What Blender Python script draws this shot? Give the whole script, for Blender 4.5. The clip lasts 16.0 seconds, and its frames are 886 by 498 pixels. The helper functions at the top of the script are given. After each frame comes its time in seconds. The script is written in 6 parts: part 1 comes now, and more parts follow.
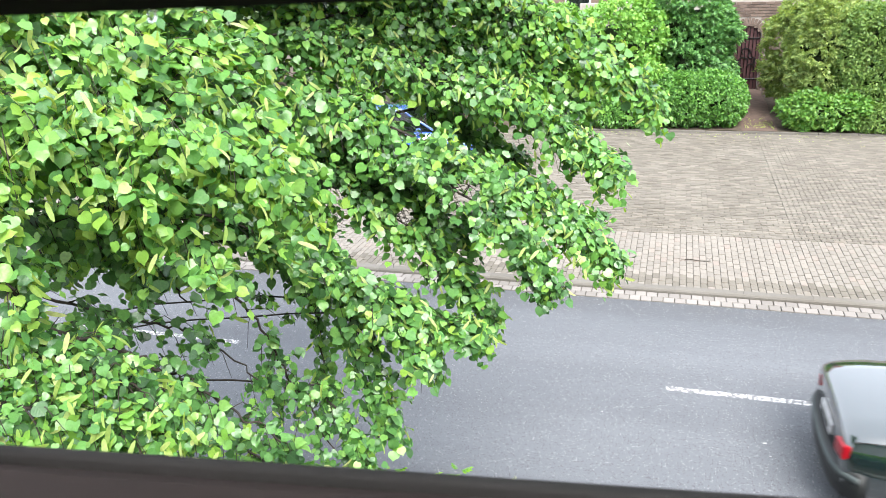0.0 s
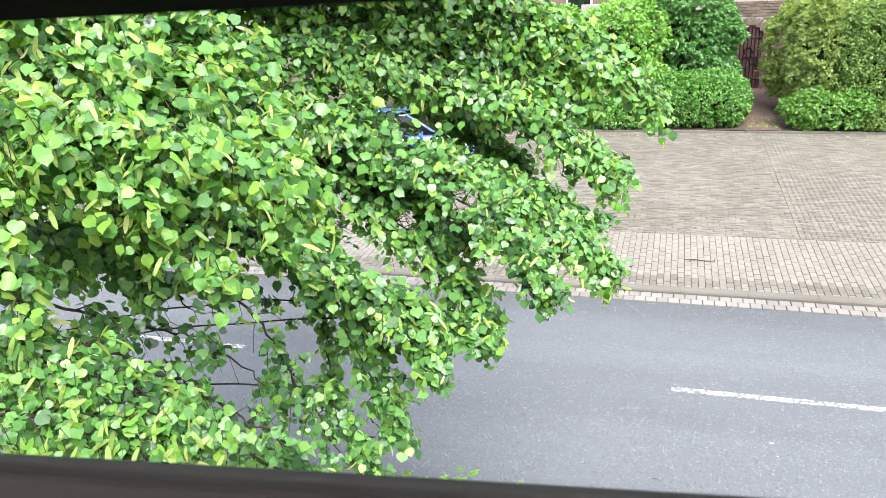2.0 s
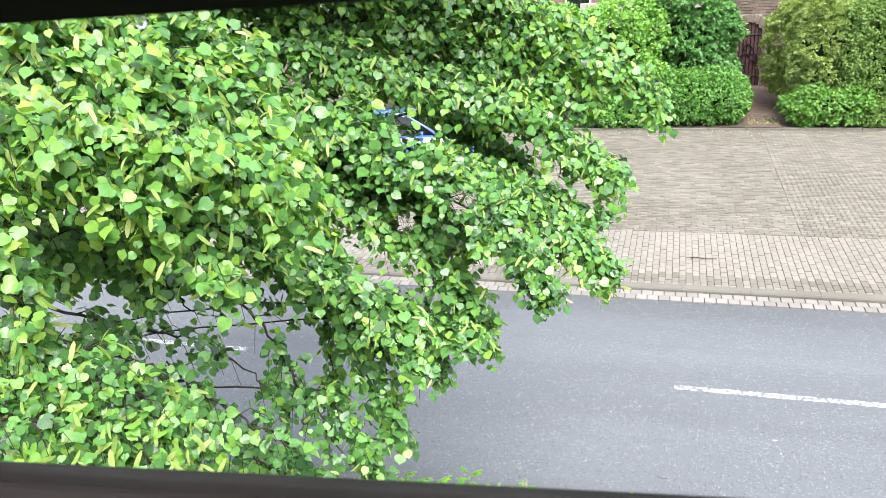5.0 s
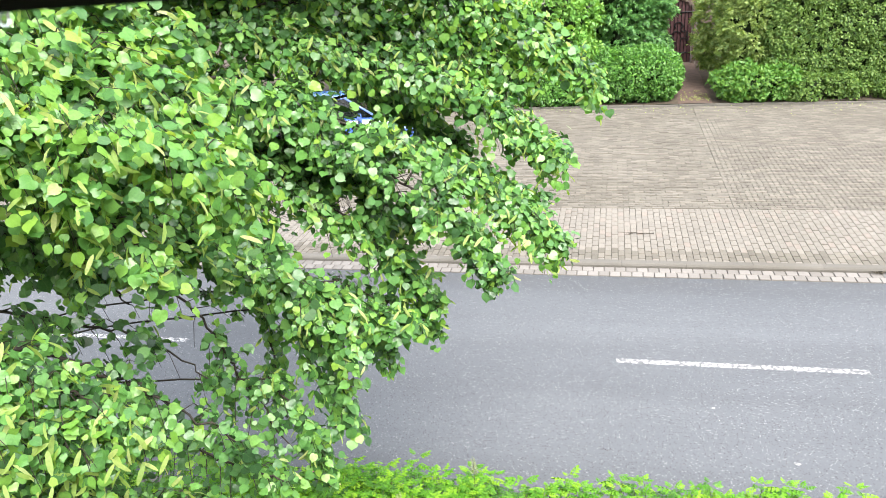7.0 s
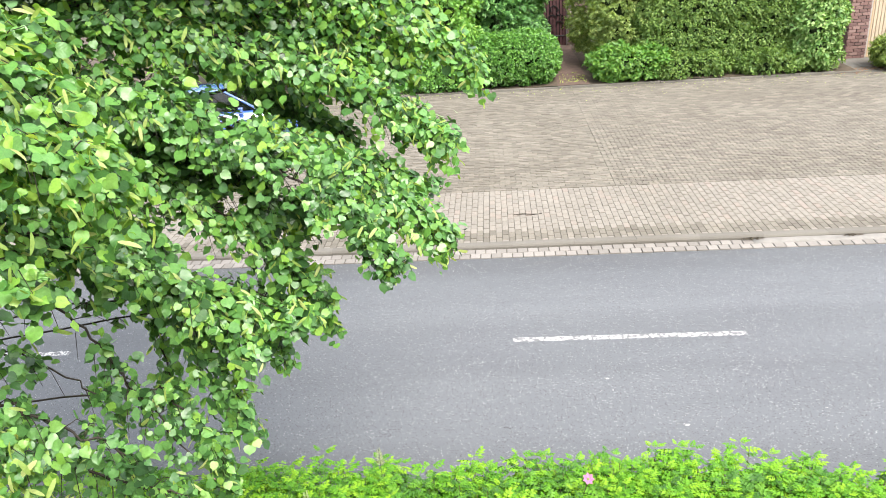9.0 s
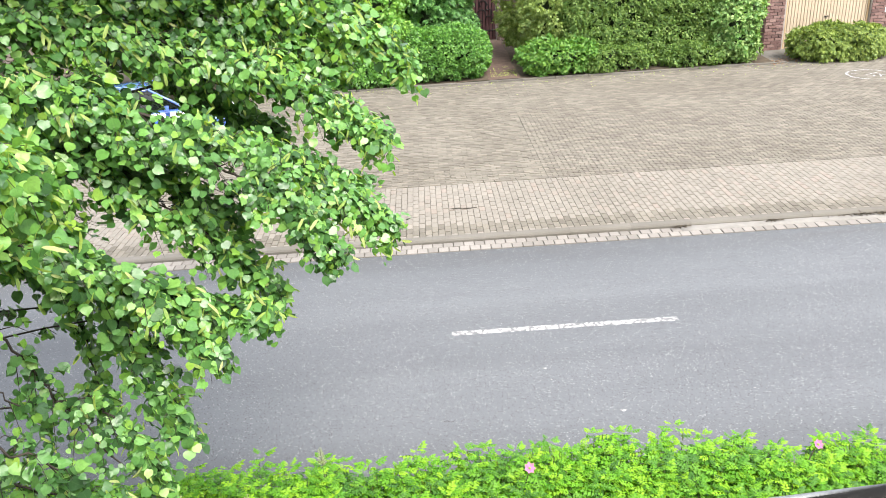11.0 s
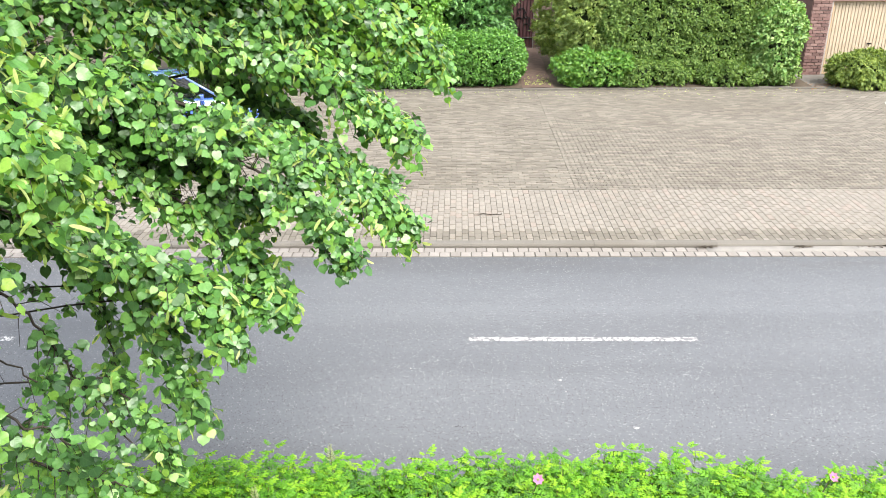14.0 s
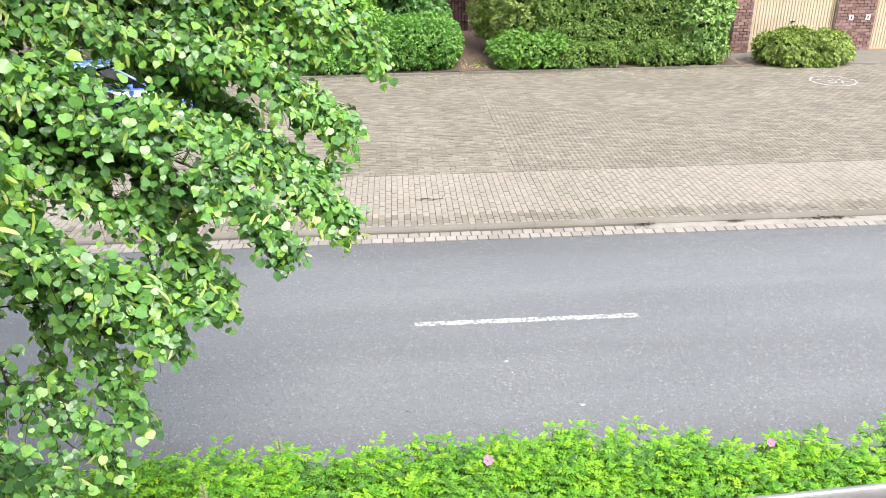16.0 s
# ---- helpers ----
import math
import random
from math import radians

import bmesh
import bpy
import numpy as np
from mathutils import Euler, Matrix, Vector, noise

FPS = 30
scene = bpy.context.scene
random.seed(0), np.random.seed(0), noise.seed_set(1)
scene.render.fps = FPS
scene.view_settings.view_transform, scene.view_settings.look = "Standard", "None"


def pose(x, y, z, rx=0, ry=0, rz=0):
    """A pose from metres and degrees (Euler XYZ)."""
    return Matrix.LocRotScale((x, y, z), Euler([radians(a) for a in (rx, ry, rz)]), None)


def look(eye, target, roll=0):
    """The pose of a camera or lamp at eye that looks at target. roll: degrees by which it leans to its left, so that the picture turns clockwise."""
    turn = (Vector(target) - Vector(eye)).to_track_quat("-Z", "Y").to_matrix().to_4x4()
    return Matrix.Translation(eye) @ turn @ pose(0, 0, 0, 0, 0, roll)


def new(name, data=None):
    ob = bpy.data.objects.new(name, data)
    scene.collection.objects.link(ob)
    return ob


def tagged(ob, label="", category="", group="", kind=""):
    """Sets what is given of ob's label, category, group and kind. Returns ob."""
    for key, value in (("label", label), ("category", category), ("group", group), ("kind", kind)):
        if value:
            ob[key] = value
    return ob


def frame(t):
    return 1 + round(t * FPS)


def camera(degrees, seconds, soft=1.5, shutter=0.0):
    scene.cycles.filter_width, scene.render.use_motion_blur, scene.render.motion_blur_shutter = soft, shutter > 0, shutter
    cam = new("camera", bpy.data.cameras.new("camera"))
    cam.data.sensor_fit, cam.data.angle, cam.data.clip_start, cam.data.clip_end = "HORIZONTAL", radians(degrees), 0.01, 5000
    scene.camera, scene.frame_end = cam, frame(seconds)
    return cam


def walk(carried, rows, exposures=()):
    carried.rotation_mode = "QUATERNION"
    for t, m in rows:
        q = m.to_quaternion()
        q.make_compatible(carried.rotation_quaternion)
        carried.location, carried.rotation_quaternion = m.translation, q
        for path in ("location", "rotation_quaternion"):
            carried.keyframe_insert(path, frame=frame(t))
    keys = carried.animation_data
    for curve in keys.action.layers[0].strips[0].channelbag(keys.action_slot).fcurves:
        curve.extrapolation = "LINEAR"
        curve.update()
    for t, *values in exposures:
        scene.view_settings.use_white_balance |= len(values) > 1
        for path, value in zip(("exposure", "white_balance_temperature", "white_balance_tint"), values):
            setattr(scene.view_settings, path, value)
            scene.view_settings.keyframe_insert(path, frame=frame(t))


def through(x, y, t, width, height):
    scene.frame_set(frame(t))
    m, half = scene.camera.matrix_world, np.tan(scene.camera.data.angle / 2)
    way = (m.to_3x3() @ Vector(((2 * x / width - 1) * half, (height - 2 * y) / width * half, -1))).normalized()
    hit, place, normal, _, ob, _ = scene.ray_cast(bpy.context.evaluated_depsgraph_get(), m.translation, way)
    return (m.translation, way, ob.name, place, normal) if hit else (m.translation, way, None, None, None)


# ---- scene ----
cam = camera(59.15, 16.0, soft=0.4, shutter=0.12)

cam.data.dof.use_dof = True
cam.data.dof.focus_distance, cam.data.dof.aperture_fstop = 8.0, 32.0

# ---- the camera's way: held in the gap of a roof window, pushed slowly out of it ----
EYE_Z = 5.15
SILL_Y, SILL_Z, RAIL_Z = 0.18, -0.1338, -0.0104


def view(t, yaw, pitch, roll, k, s):
    """k: how steeply the sill lies below, against its first slope; s: the slope of the rail above."""
    reach = (RAIL_Z - SILL_Z) / (s + 0.7436 * k)
    eye = Vector((0.0, SILL_Y - reach, EYE_Z + RAIL_Z - s * reach))
    a, b = radians(yaw), radians(pitch)
    ahead = Vector((-math.sin(a) * math.cos(b), math.cos(a) * math.cos(b), math.sin(b)))
    return (t, look(eye, eye + ahead, roll))


walk(cam, [
    view(0.0, 16.99, -20.66, -2.41, 1.000, -0.058),
    view(0.5, 17.02, -20.62, -2.53, 1.000, -0.057),
    view(1.0, 17.06, -20.61, -2.55, 1.003, -0.057),
    view(1.5, 17.17, -20.48, -2.95, 1.005, -0.056),
    view(2.0, 17.29, -20.45, -3.09, 1.006, -0.055),
    view(2.5, 17.39, -20.32, -3.38, 1.007, -0.054),
    view(3.0, 17.43, -20.31, -3.44, 1.007, -0.054),
    view(3.5, 17.47, -20.32, -3.55, 1.008, -0.054),
    view(4.7, 17.40, -20.40, -3.68, 1.012, -0.053),
    view(6.0, 16.55, -20.90, -3.81, 1.045, -0.050),
    view(6.5, 14.93, -21.54, -3.78, 1.090, -0.0647),
    view(7.0, 12.98, -22.05, -3.85, 1.160, -0.0657),
    view(7.5, 10.73, -22.54, -3.81, 1.230, -0.0685),
    view(8.0, 8.49, -22.91, -3.94, 1.270, -0.0729),
    view(8.5, 6.49, -23.20, -4.08, 1.310, -0.0772),
    view(9.0, 4.61, -23.45, -4.07, 1.350, -0.0751),
    view(9.5, 2.83, -23.71, -3.67, 1.375, -0.066),
    view(10.0, 1.27, -23.96, -3.58, 1.385, -0.063),
    view(11.2, -0.55, -24.10, -3.65, 1.360, -0.063),
    view(12.5, -0.23, -24.01, -3.02, 1.345, -0.063),
    view(13.0, 0.54, -23.85, -2.19, 1.390, -0.062),
    view(13.5, 1.09, -23.76, -1.43, 1.420, -0.061),
    view(14.0, 1.35, -23.76, -0.65, 1.440, -0.060),
    view(14.5, 0.69, -23.90, -0.49, 1.460, -0.059),
    view(15.0, -0.71, -24.24, -0.59, 1.500, -0.070),
    view(15.5, -2.10, -24.61, -0.64, 1.560, -0.070),
    view(16.0, -3.22, -24.91, -0.79, 1.600, -0.070),
], [(0.0, 2.14, 6280, 10), (3.5, 2.14, 6280, 10), (6.0, 2.12, 6350, 10), (7.5, 2.04, 6500, 10), (9.0, 2.0, 6600, 10), (16.0, 2.0, 6600, 10)])

# ---- overcast daylight ----
SUN_ELEVATION, SUN_AZIMUTH = 50.0, 145.0
world = bpy.data.worlds.new("overcast_sky")
scene.world = world
world.use_nodes = True
wn = world.node_tree
sky = wn.nodes.new("ShaderNodeTexSky")
sky.sky_type = "NISHITA"
sky.sun_disc = False
sky.sun_elevation = radians(SUN_ELEVATION)
sky.sun_rotation = radians(SUN_AZIMUTH)
sky.air_density, sky.dust_density, sky.ozone_density = 1.0, 6.0, 1.0
cloud_veil = wn.nodes.new("ShaderNodeMix")
cloud_veil.data_type = "RGBA"
cloud_veil.inputs[0].default_value = 0.75
cloud_veil.inputs[7].default_value = (7.4, 7.7, 8.2, 1)
wn.links.new(sky.outputs[0], cloud_veil.inputs[6])
wn.links.new(cloud_veil.outputs[2], wn.nodes["Background"].inputs[0])
wn.nodes["Background"].inputs[1].default_value = 0.090

sun_data = bpy.data.lights.new("sun", "SUN")
sun_data.energy, sun_data.angle, sun_data.color = 1.9, radians(36), (1.0, 0.97, 0.92)
sun = new("sun", sun_data)
sun_from = Vector((math.sin(radians(SUN_AZIMUTH)) * math.cos(radians(SUN_ELEVATION)),
                   math.cos(radians(SUN_AZIMUTH)) * math.cos(radians(SUN_ELEVATION)),
                   math.sin(radians(SUN_ELEVATION))))
sun.matrix_world = look(sun_from * 50, (0, 0, 0))


# ---- materials ----
def nodes_of(name, rough=0.7, metal=0.0, spec=0.5):
    m = bpy.data.materials.new(name)
    m.use_nodes = True
    b = m.node_tree.nodes["Principled BSDF"]
    b.inputs["Roughness"].default_value = rough
    b.inputs["Metallic"].default_value = metal
    b.inputs["Specular IOR Level"].default_value = spec
    return m, m.node_tree, b


def tex_noise(nt, scale, detail=4.0, rough=0.6, stretch=(1, 1, 1)):
    co = nt.nodes.new("ShaderNodeTexCoord")
    mp = nt.nodes.new("ShaderNodeMapping")
    mp.inputs["Scale"].default_value = stretch
    n = nt.nodes.new("ShaderNodeTexNoise")
    n.inputs["Scale"].default_value, n.inputs["Detail"].default_value, n.inputs["Roughness"].default_value = scale, detail, rough
    nt.links.new(co.outputs["Object"], mp.inputs[0])
    nt.links.new(mp.outputs[0], n.inputs["Vector"])
    return n.outputs[0]


def ramp(nt, value, stops):
    r = nt.nodes.new("ShaderNodeValToRGB")
    while len(r.color_ramp.elements) < len(stops):
        r.color_ramp.elements.new(0.5)
    for e, (at, c) in zip(r.color_ramp.elements, stops):
        e.position, e.color = at, (*c, 1) if len(c) == 3 else c
    nt.links.new(value, r.inputs[0])
    return r.outputs[0]


def grey(v):
    return (v, v, v)


def mixc(nt, fac, a, b, mode="MIX"):
    m = nt.nodes.new("ShaderNodeMix")
    m.data_type, m.blend_type = "RGBA", mode
    for sock, v in ((m.inputs[0], fac), (m.inputs[6], a), (m.inputs[7], b)):
        if isinstance(v, (int, float)):
            sock.default_value = v
        elif isinstance(v, tuple):
            sock.default_value = (*v, 1)
        else:
            nt.links.new(v, sock)
    return m.outputs[2]


def relief(nt, b, height, strength=0.3, distance=0.01):
    bump = nt.nodes.new("ShaderNodeBump")
    bump.inputs["Strength"].default_value, bump.inputs["Distance"].default_value = strength, distance
    nt.links.new(height, bump.inputs["Height"])
    nt.links.new(bump.outputs[0], b.inputs["Normal"])


def piece_random(nt):
    """One random number for each piece, whether it is an object or an island of a joined mesh."""
    o = nt.nodes.new("ShaderNodeObjectInfo")
    g = nt.nodes.new("ShaderNodeNewGeometry")
    a = nt.nodes.new("ShaderNodeMath")
    a.operation = "ADD"
    f = nt.nodes.new("ShaderNodeMath")
    f.operation = "FRACT"
    nt.links.new(o.outputs["Random"], a.inputs[0])
    nt.links.new(g.outputs["Random Per Island"], a.inputs[1])
    nt.links.new(a.outputs[0], f.inputs[0])
    return f.outputs[0]


def simple(name, c1, c2, scale=8.0, rough=0.7, metal=0.0, spec=0.5, bump=0.2, fine=80.0, stretch=(1, 1, 1)):
    m, nt, b = nodes_of(name, rough, metal, spec)
    big = tex_noise(nt, scale, 5, 0.6, stretch)
    col = ramp(nt, big, [(0.3, c1), (0.7, c2)])
    small = tex_noise(nt, fine, 3, 0.6, stretch)
    col = mixc(nt, 0.35, col, ramp(nt, small, [(0.25, grey(0.55)), (0.75, grey(1.0))]), "MULTIPLY")
    nt.links.new(col, b.inputs["Base Color"])
    if bump:
        relief(nt, b, small, bump, 0.004)
    return m


def pieces(name, stops, rough=0.85, stain=0.35, spec=0.3):
    """Stone-like pieces: each its own shade, with stains across them and a fine grain."""
    m, nt, b = nodes_of(name, rough, 0, spec)
    col = ramp(nt, piece_random(nt), stops)
    g = nt.nodes.new("ShaderNodeNewGeometry")
    def wn_noise(scale, detail):
        n = nt.nodes.new("ShaderNodeTexNoise")
        n.inputs["Scale"].default_value, n.inputs["Detail"].default_value = scale, detail
        nt.links.new(g.outputs["Position"], n.inputs["Vector"])
        return n.outputs[0]
    col = mixc(nt, stain, col, ramp(nt, wn_noise(0.55, 6), [(0.35, (0.55, 0.52, 0.47)), (0.6, (1.0, 1.0, 1.0))]), "MULTIPLY")
    grain = wn_noise(120, 3)
    col = mixc(nt, 0.4, col, ramp(nt, grain, [(0.3, grey(0.6)), (0.7, grey(1.0))]), "MULTIPLY")
    nt.links.new(col, b.inputs["Base Color"])
    relief(nt, b, grain, 0.3, 0.003)
    return m


def leafy(name, stops, through=0.35, rough=0.45, spec=0.5, veins=False):
    """Leaves: a shade for each leaf, glossy skin, ribs on broad blades, and light that passes through."""
    m, nt, b = nodes_of(name, rough, 0, spec)
    col = ramp(nt, piece_random(nt), stops)
    grain = tex_noise(nt, 75, 4)
    col = mixc(nt, 0.5, col, ramp(nt, grain, [(0.3, grey(0.55)), (0.65, grey(1.0))]), "MULTIPLY")
    if veins:
        co = nt.nodes.new("ShaderNodeTexCoord")
        xyz = nt.nodes.new("ShaderNodeSeparateXYZ")
        nt.links.new(co.outputs["UV"], xyz.inputs[0])

        def calc(kind, p, q=None):
            n = nt.nodes.new("ShaderNodeMath")
            n.operation = kind
            for sock, v in zip(n.inputs, (p, q)):
                if isinstance(v, (int, float)):
                    sock.default_value = v
                elif v is not None:
                    nt.links.new(v, sock)
            return n.outputs[0]

        across = calc("ABSOLUTE", xyz.outputs[1])
        along = calc("MULTIPLY", calc("SUBTRACT", xyz.outputs[0], calc("MULTIPLY", across, 0.8)), 4.2)
        rib = calc("ABSOLUTE", calc("SUBTRACT", calc("FRACT", along), 0.5))
        side_rib = ramp(nt, rib, [(0.0, grey(1)), (0.09, grey(0))])
        mid_rib = ramp(nt, across, [(0.018, grey(1)), (0.045, grey(0))])
        ribs = mixc(nt, 1.0, side_rib, mid_rib, "ADD")
        col = mixc(nt, calc("MULTIPLY", ribs, 0.045), col, (0.42, 0.58, 0.24))
        swell = calc("ADD", ramp(nt, rib, [(0.0, grey(0)), (0.30, grey(0.85)), (0.5, grey(1))]), calc("MULTIPLY", grain, 0.6))
        relief(nt, b, swell, 0.09, 0.006)
    else:
        relief(nt, b, grain, 0.35, 0.006)
    nt.links.new(col, b.inputs["Base Color"])
    tr = nt.nodes.new("ShaderNodeBsdfTranslucent")
    lit = mixc(nt, 1.0, col, (1.45, 1.4, 0.5), "MULTIPLY")
    nt.links.new(lit, tr.inputs[0])
    mx = nt.nodes.new("ShaderNodeMixShader")
    mx.inputs[0].default_value = through
    nt.links.new(b.outputs[0], mx.inputs[1])
    nt.links.new(tr.outputs[0], mx.inputs[2])
    nt.links.new(mx.outputs[0], nt.nodes["Material Output"].inputs[0])
    return m


def asphalt_material():
    m, nt, b = nodes_of("asphalt", 0.75, 0, 0.4)
    base = ramp(nt, tex_noise(nt, 0.5, 6, 0.6, (0.25, 1, 1)), [(0.3, (0.093, 0.098, 0.108)), (0.7, (0.123, 0.129, 0.140))])
    # worn wheel tracks run along the road
    tracks = tex_noise(nt, 1.0, 2, 0.5, (0.02, 0.9, 1))
    base = mixc(nt, 0.32, base, ramp(nt, tracks, [(0.38, grey(0.66)), (0.62, grey(1.08))]), "MULTIPLY")
    place = nt.nodes.new("ShaderNodeTexCoord")
    yz = nt.nodes.new("ShaderNodeSeparateXYZ")
    nt.links.new(place.outputs["Object"], yz.inputs[0])
    span = nt.nodes.new("ShaderNodeMapRange")
    span.inputs[1].default_value, span.inputs[2].default_value = 5.95, 11.43
    nt.links.new(yz.outputs[1], span.inputs[0])
    wear = ramp(nt, span.outputs[0], [(0.0, grey(0.93)), (0.30, grey(1.0)), (0.50, grey(0.94)), (0.68, grey(1.08)), (0.80, grey(0.91)), (0.95, grey(0.79)), (1.0, grey(0.76))])
    base = mixc(nt, 1.0, base, wear, "MULTIPLY")
    # damp dirty patches towards the gutter
    dirt = mixc(nt, 1.0, ramp(nt, span.outputs[0], [(0.88, grey(0)), (0.97, grey(1))]), ramp(nt, tex_noise(nt, 0.8, 6, 0.65, (0.6, 2.5, 1)), [(0.44, grey(0)), (0.60, grey(0.8))]), "MULTIPLY")
    base = mixc(nt, dirt, base, (0.070, 0.071, 0.074))
    co = nt.nodes.new("ShaderNodeTexCoord")
    v = nt.nodes.new("ShaderNodeTexVoronoi")
    v.inputs["Scale"].default_value = 62.0
    nt.links.new(co.outputs["Object"], v.inputs["Vector"])
    sep = nt.nodes.new("ShaderNodeSeparateColor")
    nt.links.new(v.outputs["Color"], sep.inputs[0])
    bright = ramp(nt, sep.outputs[0], [(0.83, grey(0)), (0.97, grey(1))])
    dot = ramp(nt, v.outputs["Distance"], [(0.30, grey(1)), (0.52, grey(0))])
    stones = mixc(nt, 1.0, bright, dot, "MULTIPLY")
    col = mixc(nt, stones, base, (0.30, 0.30, 0.297))
    dark = mixc(nt, 1.0, ramp(nt, sep.outputs[1], [(0.70, grey(0)), (0.88, grey(1))]), dot, "MULTIPLY")
    col = mixc(nt, dark, col, (0.045, 0.045, 0.048))
    nt.links.new(col, b.inputs["Base Color"])
    relief(nt, b, v.outputs["Distance"], 0.4, 0.004)
    return m


ASPHALT = asphalt_material()
def worn_paint():
    m, nt, b = nodes_of("road_paint", 0.7, 0, 0.3)
    col = mixc(nt, ramp(nt, tex_noise(nt, 22, 5, 0.7), [(0.47, grey(0)), (0.58, grey(1))]), (0.13, 0.13, 0.135), (0.50, 0.50, 0.49))
    nt.links.new(col, b.inputs["Base Color"])
    relief(nt, b, tex_noise(nt, 70), 0.3, 0.004)
    return m


PAINT = worn_paint()
PAVER_LIGHT = pieces("paver_pale", [(0.0, (0.192, 0.174, 0.151)), (0.5, (0.210, 0.191, 0.165)), (0.85, (0.226, 0.205, 0.177)), (1.0, (0.226, 0.192, 0.165))], stain=0.22)
PAVER_GREY = pieces("paver_weathered", [(0.0, (0.132, 0.118, 0.098)), (0.35, (0.152, 0.137, 0.114)), (0.75, (0.174, 0.157, 0.131)), (1.0, (0.205, 0.183, 0.153))], stain=0.30)
GUTTER = pieces("gutter_stone", [(0.0, (0.180, 0.166, 0.150)), (0.5, (0.215, 0.198, 0.181)), (1.0, (0.245, 0.227, 0.208))], stain=0.2)
KERB = pieces("kerb_concrete", [(0.0, (0.140, 0.130, 0.114)), (1.0, (0.165, 0.153, 0.134))], stain=0.4)
JOINT = simple("joint_sand", (0.088, 0.080, 0.064), (0.140, 0.127, 0.104), 3, 0.95, fine=90)
SOIL = simple("garden_soil", (0.045, 0.033, 0.022), (0.10, 0.075, 0.05), 4, 0.95, fine=40, bump=0.6)
PATH = simple("earth_path", (0.085, 0.055, 0.042), (0.135, 0.09, 0.07), 5, 0.95, fine=60, bump=0.4)
GRASS_GROUND = simple("lawn_ground", (0.035, 0.06, 0.018), (0.07, 0.10, 0.03), 2, 0.95, fine=30, bump=0.5)
BRICK = pieces("clinker_brick", [(0.0, (0.135, 0.082, 0.076)), (0.5, (0.195, 0.115, 0.104)), (1.0, (0.255, 0.168, 0.150))], stain=0.3)
BRICK_PALE = pieces("garden_wall_brick", [(0.0, (0.104, 0.076, 0.062)), (0.5, (0.144, 0.104, 0.084)), (1.0, (0.176, 0.132, 0.108))], stain=0.3)
MORTAR = simple("mortar", (0.29, 0.26, 0.235), (0.37, 0.34, 0.305), 6, 0.95)
GATE_WOOD = simple("gate_wood", (0.05, 0.018, 0.02), (0.085, 0.032, 0.034), 6, 0.6, stretch=(1, 1, 0.1))
IRON = simple("wrought_iron", (0.010, 0.009, 0.010), (0.022, 0.02, 0.02), 20, 0.5, 0.6)
DOOR_BEIGE = simple("garage_door_paint", (0.40, 0.325, 0.235), (0.46, 0.38, 0.28), 2, 0.5, bump=0.05)
DOOR_FRAME = simple("garage_frame_wood", (0.33, 0.23, 0.12), (0.43, 0.31, 0.18), 4, 0.6)
PLASTER = simple("house_plaster", (0.50, 0.48, 0.46), (0.60, 0.58, 0.55), 2, 0.9)
ROOF_TILE = simple("roof_tile", (0.10, 0.045, 0.03), (0.17, 0.075, 0.05), 5, 0.8)
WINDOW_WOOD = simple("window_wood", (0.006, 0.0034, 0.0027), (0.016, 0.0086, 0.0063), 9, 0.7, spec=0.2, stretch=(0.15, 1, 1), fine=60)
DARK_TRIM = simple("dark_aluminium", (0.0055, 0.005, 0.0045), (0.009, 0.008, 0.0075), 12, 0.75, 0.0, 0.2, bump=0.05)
# Sash coloured near black: shade of its backlit underside put into the colour.
SHADED_RAIL = simple("shaded_rail", (0.0025, 0.0022, 0.002), (0.005, 0.0045, 0.004), 12, 0.9, spec=0.1, bump=0.05)
INTERIOR = simple("attic_lining", (0.10, 0.07, 0.045), (0.16, 0.11, 0.07), 4, 0.8, stretch=(0.2, 1, 1))
ZINC = simple("zinc_gutter", (0.20, 0.21, 0.22), (0.30, 0.31, 0.32), 7, 0.45, 0.6, bump=0.1)
DEAD_LEAF = leafy("dead_leaf", [(0.0, (0.167, 0.069, 0.041)), (0.5, (0.258, 0.116, 0.058)), (1.0, (0.386, 0.22, 0.105))], 0.1, 0.8)
BARK = simple("linden_bark", (0.035, 0.028, 0.022), (0.085, 0.07, 0.055), 9, 0.9, fine=50, bump=0.5)
TWIG = simple("linden_twig", (0.018, 0.014, 0.010), (0.045, 0.034, 0.024), 20, 0.8)
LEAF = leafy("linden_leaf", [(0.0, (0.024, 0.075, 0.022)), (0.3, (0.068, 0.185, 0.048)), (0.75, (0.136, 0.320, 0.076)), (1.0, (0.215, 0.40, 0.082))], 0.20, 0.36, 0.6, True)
# Brighter yellow-green copy for young tips and lit outer boughs: light in the colour.
LIT_YOUNG_LEAF = leafy("lit_young_linden_leaf", [(0.0, (0.075, 0.210, 0.054)), (0.45, (0.145, 0.345, 0.072)), (0.85, (0.225, 0.435, 0.068)), (1.0, (0.31, 0.50, 0.074))], 0.30, 0.38, 0.55, True)
BRACT = leafy("linden_bract", [(0.0, (0.30, 0.45, 0.11)), (0.6, (0.42, 0.55, 0.16)), (1.0, (0.55, 0.60, 0.27))], 0.5, 0.6)
ROSE_LEAF = leafy("rose_leaf", [(0.0, (0.032, 0.115, 0.012)), (0.5, (0.080, 0.235, 0.018)), (1.0, (0.155, 0.36, 0.028))], 0.2, 0.5, 0.4)
ROSE_TIP = leafy("young_rose_leaf", [(0.0, (0.070, 0.235, 0.012)), (0.5, (0.140, 0.365, 0.016)), (1.0, (0.27, 0.49, 0.022))], 0.24, 0.55, 0.35)
ROSE_STEM = simple("rose_stem", (0.06, 0.07, 0.02), (0.12, 0.10, 0.04), 20, 0.8)
